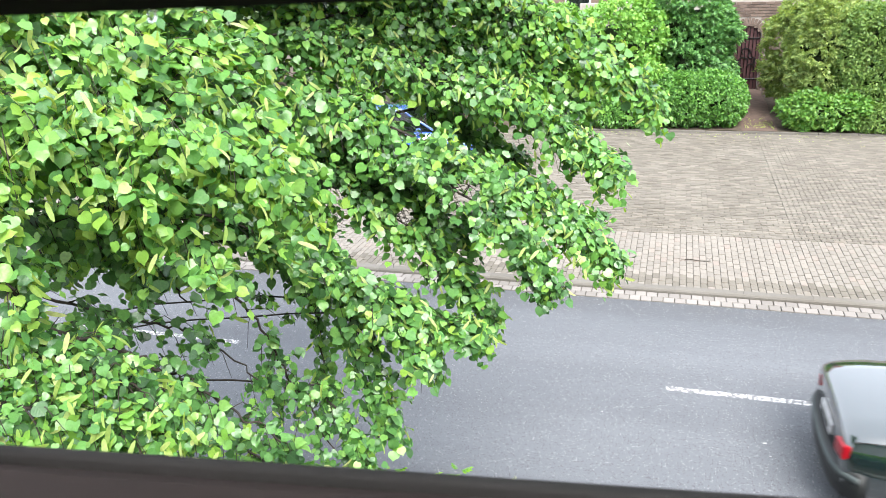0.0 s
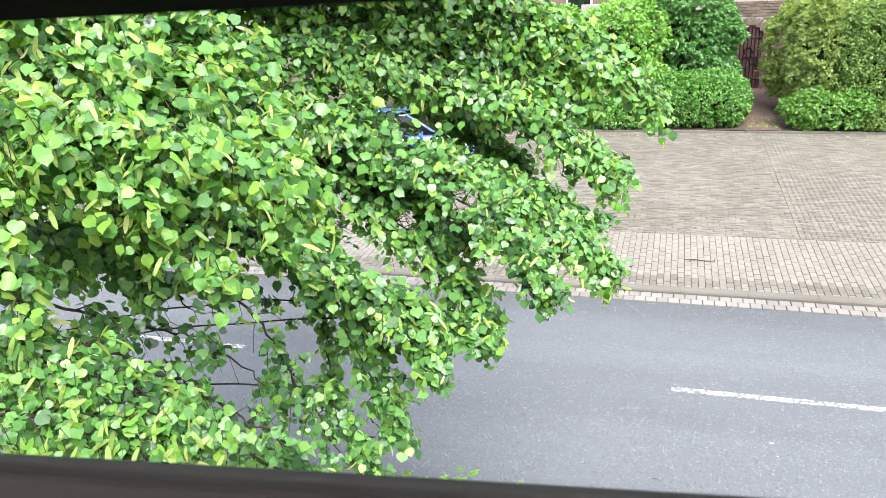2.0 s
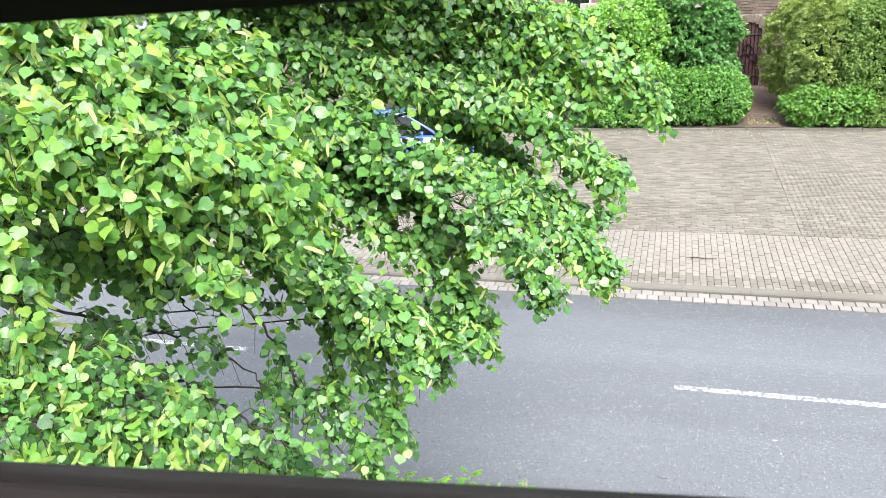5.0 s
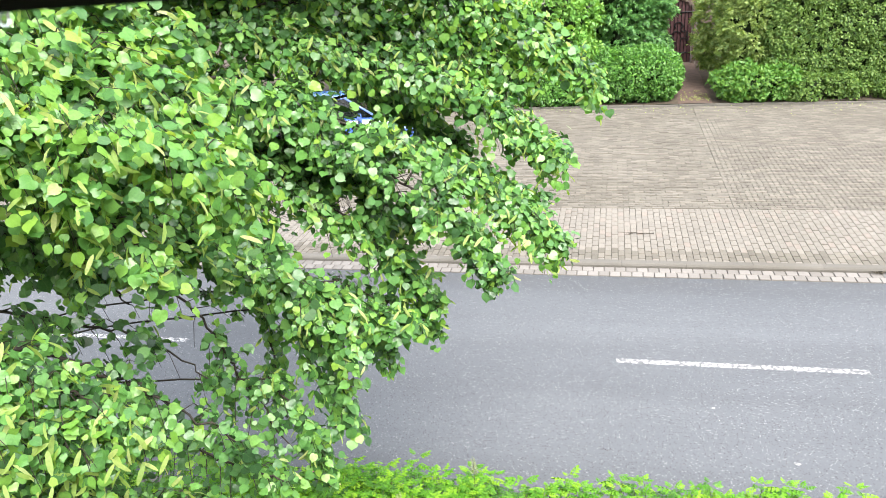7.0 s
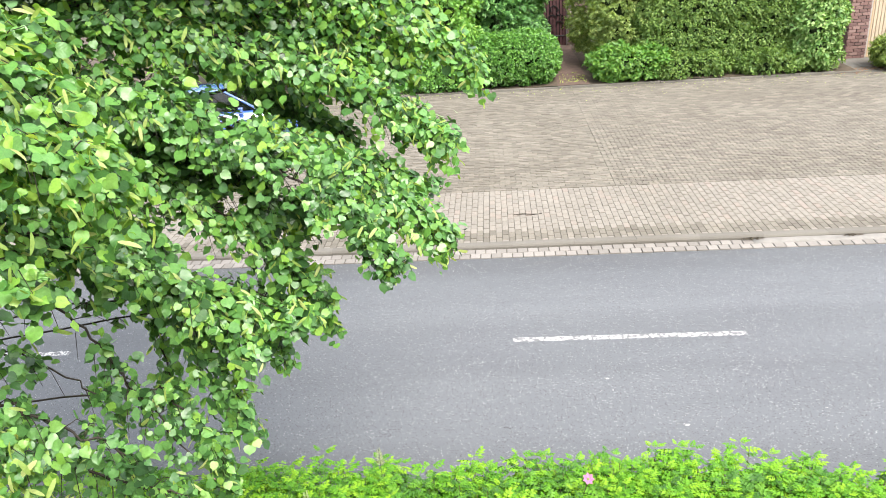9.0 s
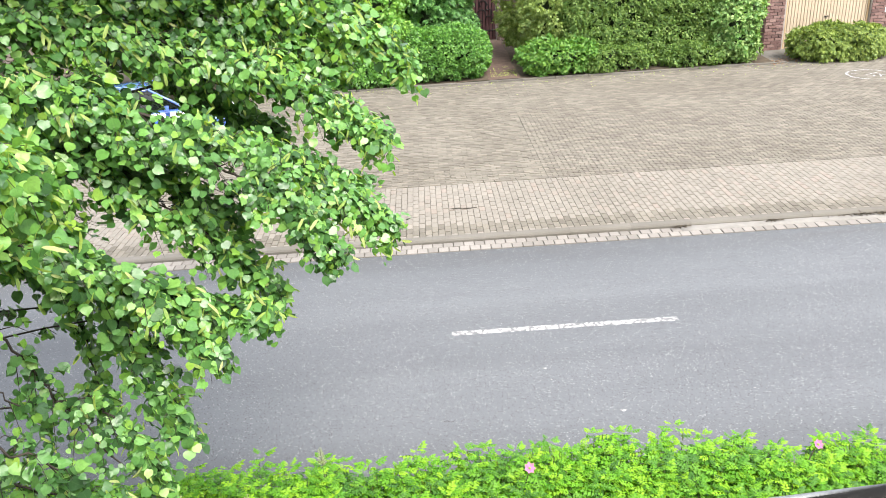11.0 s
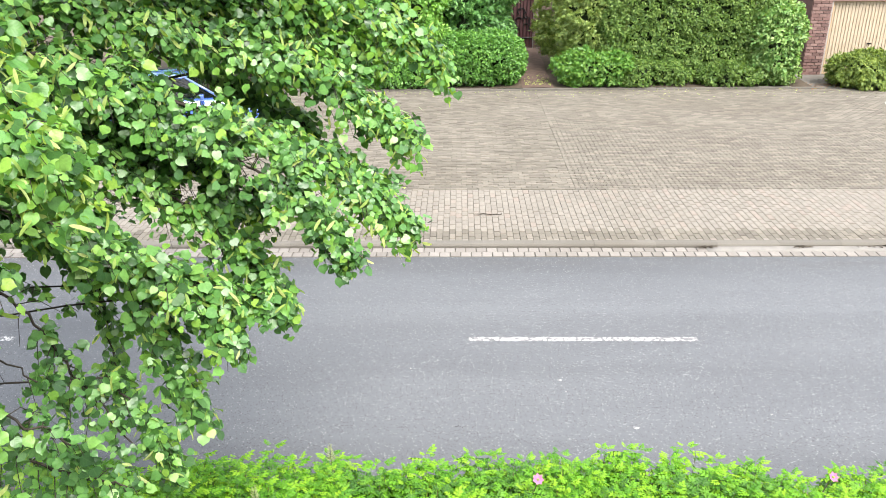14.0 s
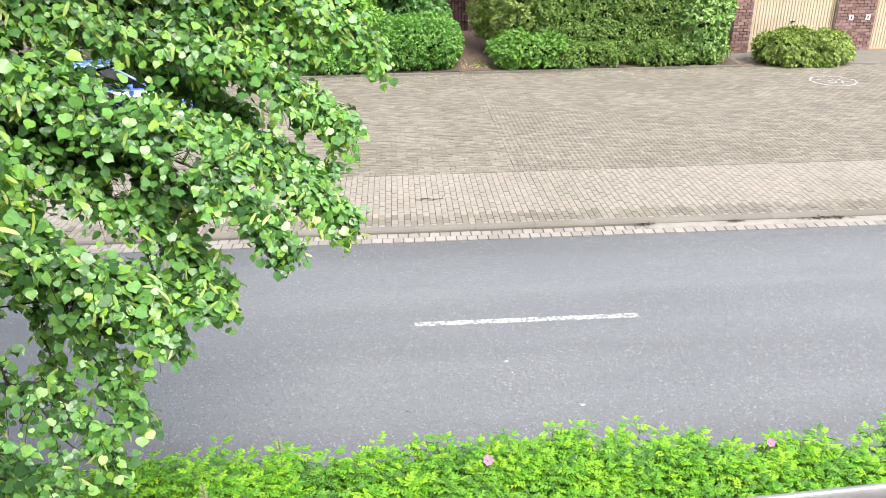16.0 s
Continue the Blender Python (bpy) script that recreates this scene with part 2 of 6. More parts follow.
SEED_HEAD = leafy("grass_seed_head", [(0.0, (0.25, 0.30, 0.15)), (1.0, (0.42, 0.45, 0.28))], 0.3, 0.7)
PETAL = leafy("rose_petal", [(0.0, (0.58, 0.17, 0.41)), (1.0, (0.74, 0.30, 0.57))], 0.4, 0.6)
BOX_LEAF = leafy("box_leaf", [(0.0, (0.055, 0.155, 0.027)), (0.6, (0.110, 0.280, 0.045)), (1.0, (0.20, 0.41, 0.075))], 0.25, 0.4)
YEW_LEAF = leafy("dark_conifer_needles", [(0.0, (0.048, 0.146, 0.038)), (0.6, (0.098, 0.254, 0.061)), (1.0, (0.181, 0.387, 0.086))], 0.2, 0.5)
THUJA_LEAF = leafy("thuja_sprays", [(0.0, (0.135, 0.225, 0.060)), (0.5, (0.26, 0.37, 0.105)), (1.0, (0.43, 0.51, 0.18))], 0.35, 0.6)
HEDGE_LEAF = leafy("clipped_hedge_leaf", [(0.0, (0.062, 0.135, 0.025)), (0.5, (0.132, 0.238, 0.044)), (1.0, (0.215, 0.325, 0.075))], 0.28, 0.55)
COVER_LEAF = leafy("ground_cover_leaf", [(0.0, (0.072, 0.193, 0.033)), (0.5, (0.121, 0.282, 0.045)), (1.0, (0.195, 0.35, 0.056))], 0.3, 0.45)
VARIEGATED = leafy("variegated_leaf", [(0.0, (0.08, 0.20, 0.04)), (0.5, (0.175, 0.33, 0.08)), (1.0, (0.35, 0.48, 0.18))], 0.3, 0.5)
BACK_LEAF = leafy("laurel_leaf", [(0.0, (0.105, 0.263, 0.044)), (0.5, (0.175, 0.385, 0.061)), (1.0, (0.28, 0.49, 0.088))], 0.3, 0.45)
JUNIPER = leafy("juniper_sprays", [(0.0, (0.075, 0.13, 0.025)), (0.5, (0.165, 0.25, 0.045)), (1.0, (0.31, 0.39, 0.08))], 0.25, 0.6)
POURED = simple("poured_concrete", (0.165, 0.156, 0.142), (0.225, 0.213, 0.196), 4, 0.85, fine=60)
DAMP_LITTER = leafy("damp_litter", [(0.0, (0.03, 0.025, 0.018)), (1.0, (0.09, 0.07, 0.045))], 0.1, 0.8)
APRON = simple("worn_apron_concrete", (0.12, 0.112, 0.098), (0.17, 0.158, 0.138), 3, 0.9)
# Near-black green for shrub cores: the inner shade painted as colour.
CORE = simple("core_shade", (0.012, 0.022, 0.006), (0.022, 0.038, 0.010), 12, 0.95, fine=40, bump=0.5)
CAR_GREEN = simple("dark_green_car_paint", (0.008, 0.017, 0.018), (0.009, 0.020, 0.021), 3, 0.16, 0.0, 0.8, bump=0)
CAR_BLUE = simple("blue_car_paint", (0.05, 0.12, 0.42), (0.06, 0.14, 0.46), 3, 0.18, 0.0, 0.8, bump=0)
BLACK_PLASTIC = simple("black_plastic", (0.005, 0.0065, 0.0065), (0.008, 0.010, 0.010), 9, 0.6)
BUMPER_STRIP = simple("grey_bumper_strip", (0.05, 0.065, 0.065), (0.06, 0.075, 0.075), 9, 0.6)
RUBBER = simple("tyre_rubber", (0.015, 0.015, 0.015), (0.03, 0.03, 0.03), 12, 0.85)
ALLOY = simple("wheel_alloy", (0.42, 0.43, 0.44), (0.55, 0.56, 0.57), 12, 0.35, 0.8, bump=0)
RED_LAMP = simple("red_lamp_glass", (0.22, 0.001, 0.006), (0.28, 0.002, 0.009), 30, 0.3, bump=0)
CLEAR_LAMP = simple("clear_lamp_glass", (0.6, 0.6, 0.6), (0.7, 0.7, 0.7), 30, 0.15, bump=0)
WHITE_PLASTIC = simple("white_enamel", (0.72, 0.72, 0.72), (0.80, 0.80, 0.80), 10, 0.4, bump=0)
PLATE_BAR = simple("black_plate_ink", (0.02, 0.02, 0.02), (0.03, 0.03, 0.03), 10, 0.5, bump=0)


def glass_material(name, tint):
    m, nt, b = nodes_of(name, 0.02, 0, 0.6)
    b.inputs["Base Color"].default_value = (*tint, 1)
    b.inputs["Transmission Weight"].default_value = 1.0
    b.inputs["IOR"].default_value = 1.45
    return m


for paint in (CAR_GREEN, CAR_BLUE):
    shell = paint.node_tree.nodes["Principled BSDF"]
    shell.inputs["Coat Weight"].default_value, shell.inputs["Coat IOR"].default_value = 1.0, 2.1
    shell.inputs["Coat Roughness"].default_value = 0.03


GLASS = glass_material("window_glass", (0.95, 0.97, 0.97))
CAR_GLASS = simple("tinted_car_glass", (0.012, 0.016, 0.016), (0.014, 0.018, 0.018), 3, 0.04, 0.0, 1.0, bump=0)


# ---- mesh helpers ----
def part(name, bm, material, parent=None, label="", smooth=False):
    me = bpy.data.meshes.new(name)
    bm.to_mesh(me)
    bm.free()
    me.materials.append(material)
    if smooth:
        me.polygons.foreach_set("use_smooth", [True] * len(me.polygons))
    ob = new(name, me)
    if parent:
        ob.parent = parent
    if label:
        ob["label"] = label
    return ob


def from_arrays(name, verts, faces, material, parent=None, smooth=False):
    me = bpy.data.meshes.new(name)
    me.from_pydata(verts, [], faces)
    me.materials.append(material)
    if smooth:
        me.polygons.foreach_set("use_smooth", [True] * len(me.polygons))
    ob = new(name, me)
    if parent:
        ob.parent = parent
    return ob


def add_box(bm, x0, y0, z0, x1, y1, z1, bevel=0.0, m=None):
    b = bmesh.ops.create_cube(bm, size=1.0)
    vs = b["verts"]
    bmesh.ops.scale(bm, vec=(x1 - x0, y1 - y0, z1 - z0), verts=vs)
    bmesh.ops.translate(bm, vec=((x0 + x1) / 2, (y0 + y1) / 2, (z0 + z1) / 2), verts=vs)
    if m is not None:
        bmesh.ops.transform(bm, matrix=m, verts=vs)
    if bevel:
        es = list({e for v in vs for e in v.link_edges})
        bmesh.ops.bevel(bm, geom=es, offset=bevel, segments=2, affect="EDGES", profile=0.6)
    return bm


def box(name, dims, material, parent=None, bevel=0.004, m=None, label=""):
    return part(name, add_box(bmesh.new(), *dims, bevel, m), material, parent, label)


def add_tube(bm, pts, radii, sides=6):
    rings = []
    pts, radii = [Vector(p) for p in pts], [float(q) for q in radii]
    for i, p in enumerate(pts):
        d = (pts[min(i + 1, len(pts) - 1)] - pts[max(i - 1, 0)]).normalized()
        a = d.cross(Vector((0.31, 0.12, 0.94)))
        a = a.normalized() if a.length > 1e-4 else Vector((1, 0, 0))
        b = d.cross(a)
        rings.append([bm.verts.new(p + radii[i] * (math.cos(2 * math.pi * k / sides) * a + math.sin(2 * math.pi * k / sides) * b)) for k in range(sides)])
    for r, s in zip(rings, rings[1:]):
        for k in range(sides):
            bm.faces.new((r[k], r[(k + 1) % sides], s[(k + 1) % sides], s[k]))
    bm.faces.new(rings[-1])
    bm.faces.new(list(reversed(rings[0])))
    return bm


def add_lathe(bm, profile, sides=20, m=None, axis="Z"):
    """Turns a profile of (radius, height) about an axis."""
    rings = []
    for r, h in profile:
        ring = []
        for k in range(sides):
            a = 2 * math.pi * k / sides
            p = Vector((r * math.cos(a), r * math.sin(a), h)) if axis == "Z" else Vector((r * math.cos(a), h, r * math.sin(a)))
            ring.append(bm.verts.new(m @ p if m else p))
        rings.append(ring)
    for r, s in zip(rings, rings[1:]):
        for k in range(sides):
            bm.faces.new((r[k], r[(k + 1) % sides], s[(k + 1) % sides], s[k]))
    bm.faces.new(rings[0])
    bm.faces.new(rings[-1])
    bmesh.ops.recalc_face_normals(bm, faces=bm.faces[:])
    return bm


def empty(name, m, label, category, group="", kind=""):
    ob = new(name)
    ob.matrix_basis = m
    ob.empty_display_size = 0.2
    return tagged(ob, label, category, group, kind)


# ---- leaves: templates lie along +x with the blade's face up ----
def leaf_heart(fold=0.22, droop=0.25):
    """A broad heart with a short tip, folded along its rib and curled at the rim."""
    rim = [(-0.09, 0.20), (-0.01, 0.42), (0.19, 0.56), (0.45, 0.57), (0.69, 0.43), (0.84, 0.17)]
    v = [(x, 0.0, -droop * x * x) for x in (0.0, 0.30, 0.62, 1.02)]
    for side in (1, -1):
        v += [(x, side * y, fold * y - 0.35 * y * y - droop * x * x + 0.05 * math.sin(9 * x + 2 * side)) for x, y in rim]
    f = []
    for o, flip in ((4, False), (10, True)):
        tri = [(0, o, o + 1), (0, o + 1, 1), (1, o + 1, o + 2), (1, o + 2, o + 3), (1, o + 3, 2), (2, o + 3, o + 4), (2, o + 4, o + 5), (2, o + 5, 3)]
        f += [t if flip else t[::-1] for t in tri]
    return np.array(v), f


def leaf_heart_plain(fold=0.22, droop=0.25):
    """The same broad heart with fewer corners, for leaves farther off."""
    rim = [(-0.09, 0.22), (0.06, 0.50), (0.36, 0.59), (0.66, 0.46), (0.85, 0.17)]
    v = [(x, 0.0, -droop * x * x) for x in (0.0, 0.42, 1.04)]
    for side in (1, -1):
        v += [(x, side * y, fold * y - 0.35 * y * y - droop * x * x + 0.035 * math.sin(8 * x + 2 * side)) for x, y in rim]
    f = []
    for o, flip in ((3, False), (8, True)):
        tri = [(0, o, o + 1), (0, o + 1, 1), (1, o + 1, o + 2), (1, o + 2, o + 3), (1, o + 3, o + 4), (1, o + 4, 2)]
        f += [t if flip else t[::-1] for t in tri]
    return np.array(v), f


def leaf_blade(width=0.34, fold=0.12, droop=0.2):
    v = [(0, 0, 0), (0.5, 0, -droop * 0.25), (1, 0, -droop), (0.4, width / 2, fold), (0.4, -width / 2, fold)]
    return np.array(v), [(0, 1, 3), (1, 2, 3), (0, 4, 1), (1, 4, 2)]


def leaf_bract():
    """A pale strap with rounded ends, bowed along its length."""
    rows = [(0.0, 0.02, 0.0), (0.15, 0.09, 0.03), (0.45, 0.12, 0.05), (0.8, 0.10, 0.0), (1.0, 0.03, -0.08)]
    v = [(x, w * s, z) for x, w, z in rows for s in (-1, 1)]
    return np.array(v), [(2 * i, 2 * i + 2, 2 * i + 3, 2 * i + 1) for i in range(4)]


def leaf_pinnate():
    """A rose leaf: seven broad folded leaflets on one arching stalk."""
    stalk = [(x, 0.0, 0.10 * x - 0.42 * x * x) for x in (0.0, 0.34, 0.60, 0.84, 1.0)]
    vs = [p for p in stalk] + [(x, 0.012, z) for x, _, z in stalk]
    fs = [(i, i + 1, i + 6, i + 5) for i in range(4)]
    for i, size, turn in ((1, 0.38, 62), (1, 0.38, -62), (2, 0.44, 58), (2, 0.44, -58), (3, 0.43, 48), (3, 0.43, -48), (4, 0.44, 0)):
        a = radians(turn)
        x0, y0, z0 = stalk[i]
        n = len(vs)
        for x, y, z in ((0.50, 0.34, 0.12), (1.0, 0.0, -0.30), (0.50, -0.34, 0.12)):
            x, y = x * size, y * size
            vs.append((x0 + x * math.cos(a) - y * math.sin(a), y0 + x * math.sin(a) + y * math.cos(a), z0 + z * size - 0.35 * x * abs(math.sin(a))))
        fs += [(i, n + 1, n), (i, n + 2, n + 1)]
    return np.array(vs), fs


def leaf_spray():
    """A flat spray of three narrow fingers."""
    vs, fs = [], []
    for turn, size in ((0, 1.0), (38, 0.75), (-38, 0.75)):
        a = radians(turn)
        n = len(vs)
        for x, y, z in ((0, 0, 0), (0.5, 0.15, 0.06), (0.5, -0.15, -0.02), (1, 0, -0.1)):
            x, y = x * size, y * size
            vs.append((x * math.cos(a) - y * math.sin(a), x * math.sin(a) + y * math.cos(a), z))
        fs += [(n, n + 2, n + 3, n + 1)]
    return np.array(vs), fs


def frames_of(dirs, norms):
    """Rotation matrices whose x is the direction and z the nearest to the face's normal."""
    x = dirs / np.linalg.norm(dirs, axis=1, keepdims=True)
    y = np.cross(norms, x)
    y /= np.maximum(np.linalg.norm(y, axis=1, keepdims=True), 1e-6)
    z = np.cross(x, y)
    return np.stack([x, y, z], axis=2)


def leaves(name, template, pos, dirs, norms, sizes, material, parent=None, squash=None):
    tv, tf = template
    n, k = len(pos), len(tv)
    t = np.repeat(tv[None], n, axis=0)
    if squash is not None:
        t = t * squash[:, None, :]
    v = np.einsum("nij,nkj->nki", frames_of(dirs, norms), t) * sizes[:, None, None] + pos[:, None, :]
    v = v.reshape(-1, 3)
    size = np.array([len(f) for f in tf])
    flat = np.concatenate([np.array(f) for f in tf])
    loops = (flat[None] + (np.arange(n) * k)[:, None]).ravel()
    starts = np.concatenate([[0], np.cumsum(np.tile(size, n))[:-1]])
    me = bpy.data.meshes.new(name)
    me.vertices.add(len(v))
    me.vertices.foreach_set("co", v.ravel())
    me.loops.add(len(loops))
    me.loops.foreach_set("vertex_index", loops)
    me.polygons.add(len(starts))
    me.polygons.foreach_set("loop_start", starts)
    me.polygons.foreach_set("use_smooth", np.ones(len(starts), bool))
    uv = me.uv_layers.new(name="blade")
    uv.data.foreach_set("uv", np.tile(tv[flat][:, :2], (n, 1)).astype(np.float32).ravel())
    me.update(calc_edges=True)
    me.validate()
    me.materials.append(material)
    ob = new(name, me)
    if parent:
        ob.parent = parent
    return tagged(ob, kind="stuff")


HEART, HEART_PLAIN, BLADE, PINNATE, SPRAY = leaf_heart(), leaf_heart_plain(), leaf_blade(), leaf_pinnate(), leaf_spray()
ROUND = leaf_blade(0.62, 0.09, 0.15)
rng = np.random.default_rng(7)


def unit(n):
    v = rng.normal(size=(n, 3))
    return v / np.linalg.norm(v, axis=1, keepdims=True)


# ---- ground, road, kerb lines (x along the road, y across it, away from the house) ----
ROAD_NEAR, ROAD_FAR = 5.95, 11.43
GUTTER_END, KERB_END, STRIP_END, COURT_END = 11.785, 11.95, 14.52, 23.46

bm = bmesh.new()
add_box(bm, -900, -700, -0.30, 900, 900, -0.06)
tagged(part("ground", bm, GRASS_GROUND), "flat green and brown land around the street", "ground", kind="structure")


def road_sheet():
    bm = bmesh.new()
    nx, ny = 60, 12
    xs = [-300 + 600 * i / nx for i in range(nx + 1)]
    rows = []
    for j in range(ny + 1):
        y = ROAD_NEAR + (ROAD_FAR - ROAD_NEAR) * j / ny
        crown = 0.035 * (1 - (2 * j / ny - 1) ** 2)
        rows.append([bm.verts.new((x, y, crown - 0.004)) for x in xs])
    for r, s in zip(rows, rows[1:]):
        for i in range(nx):
            bm.faces.new((r[i], r[i + 1], s[i + 1], s[i]))
    return bm


tagged(part("road", road_sheet(), ASPHALT, smooth=True), "grey worn asphalt road with bright stone chips", "road", kind="structure")
tagged(box("gutter_bed", (-300, ROAD_FAR, -0.2, 300, GUTTER_END, -0.012), JOINT, bevel=0), "sandy bed under the gutter stones", "gutter", kind="structure")
tagged(box("pavement", (-300, KERB_END, -0.2, 300, STRIP_END, 0.028), JOINT, bevel=0), "pale concrete brick pavement beside the kerb", "pavement", kind="structure")
tagged(box("forecourt", (-300, STRIP_END, -0.2, 300, COURT_END, 0.028), JOINT, bevel=0), "weathered grey concrete block forecourt", "pavement", kind="structure")
tagged(box("verge", (-300, 0.62, -0.2, 300, ROAD_NEAR - 0.14, 0.05), SOIL, bevel=0), "dark planted soil strip before the house", "ground", kind="structure")


def garden_bank():
    """Planting soil behind the forecourt, rising gently to the garden wall."""
    bm = bmesh.new()
    rows = []
    for y, z in ((COURT_END + 0.12, 0.10), (24.6, 0.14), (26.5, 0.18), (29.5, 0.26), (33, 0.3), (60, 0.3)):
        rows.append([bm.verts.new((x, y, z - 0.03 + 0.05 * noise.noise((x * 0.7, y * 0.7, 0)))) for x in np.linspace(-60, 10.55, 80)])
    for r, s in zip(rows, rows[1:]):
        for i in range(len(r) - 1):
            bm.faces.new((r[i], r[i + 1], s[i + 1], s[i]))
    return bm


tagged(part("garden_bed", garden_bank(), SOIL, smooth=True), "dark planting soil behind the forecourt edge", "ground", kind="structure")


def garden_path():
    bm = bmesh.new()
    rows = []
    for i, y in enumerate(np.linspace(COURT_END + 0.105, 29.55, 14)):
        z = 0.085 + 0.185 * i / 13
        c = 2.36 + 0.03 * math.sin(i)
        rows.append([bm.verts.new((c + w, y, z + 0.02 * math.cos(w * 2.5))) for w in (-0.48, -0.25, 0, 0.25, 0.48)])
    for r, s in zip(rows, rows[1:]):
        for k in range(4):
            bm.faces.new((r[k], r[k + 1], s[k + 1], s[k]))
    return bm


tagged(part("garden_path", garden_path(), PATH, smooth=True), "reddish brown trodden path to the gate", "path", kind="structure")


# ---- the house that the camera looks out of ----
def roof_slab(name, y0, y1, x0, x1, thick=0.16):
    z0, z1 = 5.07 - 0.97 * y0, 5.07 - 0.97 * y1
    bm = bmesh.new()
    c = [bm.verts.new(p) for p in ((x0, y0, z0), (x1, y0, z0), (x1, y1, z1), (x0, y1, z1),
                                   (x0, y0, z0 - thick), (x1, y0, z0 - thick), (x1, y1, z1 - thick), (x0, y1, z1 - thick))]
    for f in ((0, 1, 2, 3), (7, 6, 5, 4), (0, 4, 5, 1), (1, 5, 6, 2), (2, 6, 7, 3), (3, 7, 4, 0)):
        bm.faces.new([c[i] for i in f])
    bmesh.ops.recalc_face_normals(bm, faces=bm.faces[:])
    return part(name, bm, ROOF_TILE)


house = empty("house", pose(0, 0, 0), "plastered house with a red tiled roof", "house", kind="structure")
for y0, y1, x0, x1 in ((0.27, 0.93, -6, 6), (-4.6, -0.75, -6, 6), (-0.75, 0.27, -6, -0.62), (-0.75, 0.27, 0.62, 6)):
    roof_slab("roof", y0, y1, x0, x1).parent = house
back = roof_slab("roof_back", -4.6, 1.05, -6, 6)
back.matrix_basis = Matrix.Translation((0, -9.2, 0)) @ Matrix.Rotation(math.pi, 4, "Z")
back.parent = house
box("wall_front", (-5.8, 0.36, 0, 5.8, 0.60, 4.28), PLASTER, house, 0)
box("wall_back", (-5.8, -9.8, 0, 5.8, -9.56, 4.28), PLASTER, house, 0)
for x in (-5.8, 5.56):
    bm = bmesh.new()
    a = [(0.36, 0), (0.36, 4.5), (-4.6, 9.3), (-9.56, 4.5), (-9.56, 0)]
    l, r = [bm.verts.new((x, y, z)) for y, z in a], [bm.verts.new((x + 0.24, y, z)) for y, z in a]
    bm.faces.new(l)
    bm.faces.new(r[::-1])
    for i in range(5):
        bm.faces.new((l[i], r[i], r[(i + 1) % 5], l[(i + 1) % 5]))
    bmesh.ops.recalc_face_normals(bm, faces=bm.faces[:])
    part("gable", bm, PLASTER, house)
box("attic_floor", (-5.56, -9.5, 3.35, 5.56, 0.36, 3.55), INTERIOR, house, 0)
box("attic_wall", (-2.2, -3.1, 3.55, 2.2, -3.0, 7.75), INTERIOR, house, 0)
for x in (-2.3, 2.2):
    bm = bmesh.new()
    a = [(-3.1, 3.55), (0.2, 3.55), (0.2, 4.66), (-3.1, 7.86)]
    l, r = [bm.verts.new((x, y, z)) for y, z in a], [bm.verts.new((x + 0.1, y, z)) for y, z in a]
    bm.faces.new(l)
    bm.faces.new(r[::-1])
    for i in range(4):
        bm.faces.new((l[i], r[i], r[(i + 1) % 4], l[(i + 1) % 4]))
    bmesh.ops.recalc_face_normals(bm, faces=bm.faces[:])
    part("attic_wall_side", bm, INTERIOR, house)

SKEW = pose(0, 0, EYE_Z, 0, 0, 7.1)


def roof_window():
    w = empty("roof_window", SKEW, "brown wooden roof window pushed ajar, dark metal cover", "window", kind="structure")
    y, z = SILL_Y, SILL_Z - 0.0030
    # sill: a dark metal lip over the varnished wooden frame
    bm = bmesh.new()
    prof = [(y + 0.07, z - 0.12), (y + 0.03, z - 0.050), (y + 0.008, z - 0.010), (y + 0.003, z - 0.002), (y, z), (y - 0.002, z - 0.0003), (y - 0.0035, z - 0.0015), (y - 0.0035, z - 0.03), (y + 0.06, z - 0.14)]
    ends = [[bm.verts.new((x, a, b)) for a, b in prof] for x in (-0.6, -0.2, 0.2, 0.6)]
    for l, r in zip(ends, ends[1:]):
        for i in range(len(prof)):
            bm.faces.new((l[i], r[i], r[(i + 1) % len(prof)], l[(i + 1) % len(prof)]))
    bm.faces.new(ends[0])
    bm.faces.new(ends[-1])
    bmesh.ops.recalc_face_normals(bm, faces=bm.faces[:])
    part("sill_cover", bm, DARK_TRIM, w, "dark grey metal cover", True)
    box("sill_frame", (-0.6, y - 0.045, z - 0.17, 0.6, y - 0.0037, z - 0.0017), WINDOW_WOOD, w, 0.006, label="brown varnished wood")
    for x in (-0.62, 0.56):
        box("side_frame", (x, -0.72, -0.02, x + 0.06, 0.02, 0.07), WINDOW_WOOD, w, 0.004, pose(0, 0.22, -0.15, -44, 0, 0))
    # sash, swung out above the eye
    tilt = pose(0, y, RAIL_Z + 0.0005, 0, 0, 0) @ pose(0, 0, 0, -16, -0.35, 0)
    box("sash_rail", (-0.56, -0.05, 0.0, 0.56, 0.0, 0.062), SHADED_RAIL, w, 0.004, tilt, "rail coloured near black as its shaded underside")
    box("sash_rail", (-0.56, -1.10, 0.0, 0.56, -1.03, 0.062), SHADED_RAIL, w, 0.004, tilt)
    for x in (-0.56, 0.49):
        box("sash_stile", (x, -1.03, 0.0, x + 0.07, -0.05, 0.062), SHADED_RAIL, w, 0.004, tilt)
    pane = box("pane", (-0.49, -1.03, 0.026, 0.49, -0.05, 0.034), GLASS, w, 0, tilt)
    pane.visible_shadow = False
    bm = bmesh.new()
    add_lathe(bm, [(0.0002, -0.0017), (0.0009, -0.0013), (0.0013, -0.0003), (0.0010, 0.0009), (0.0004, 0.003)], 12, pose(-0.107, y + 0.014, RAIL_Z - 0.0015, 0, 20, 0))
    part("water_drop", bm, GLASS, w, "clear water drop hanging under the rail", True)
    return w


roof_window()


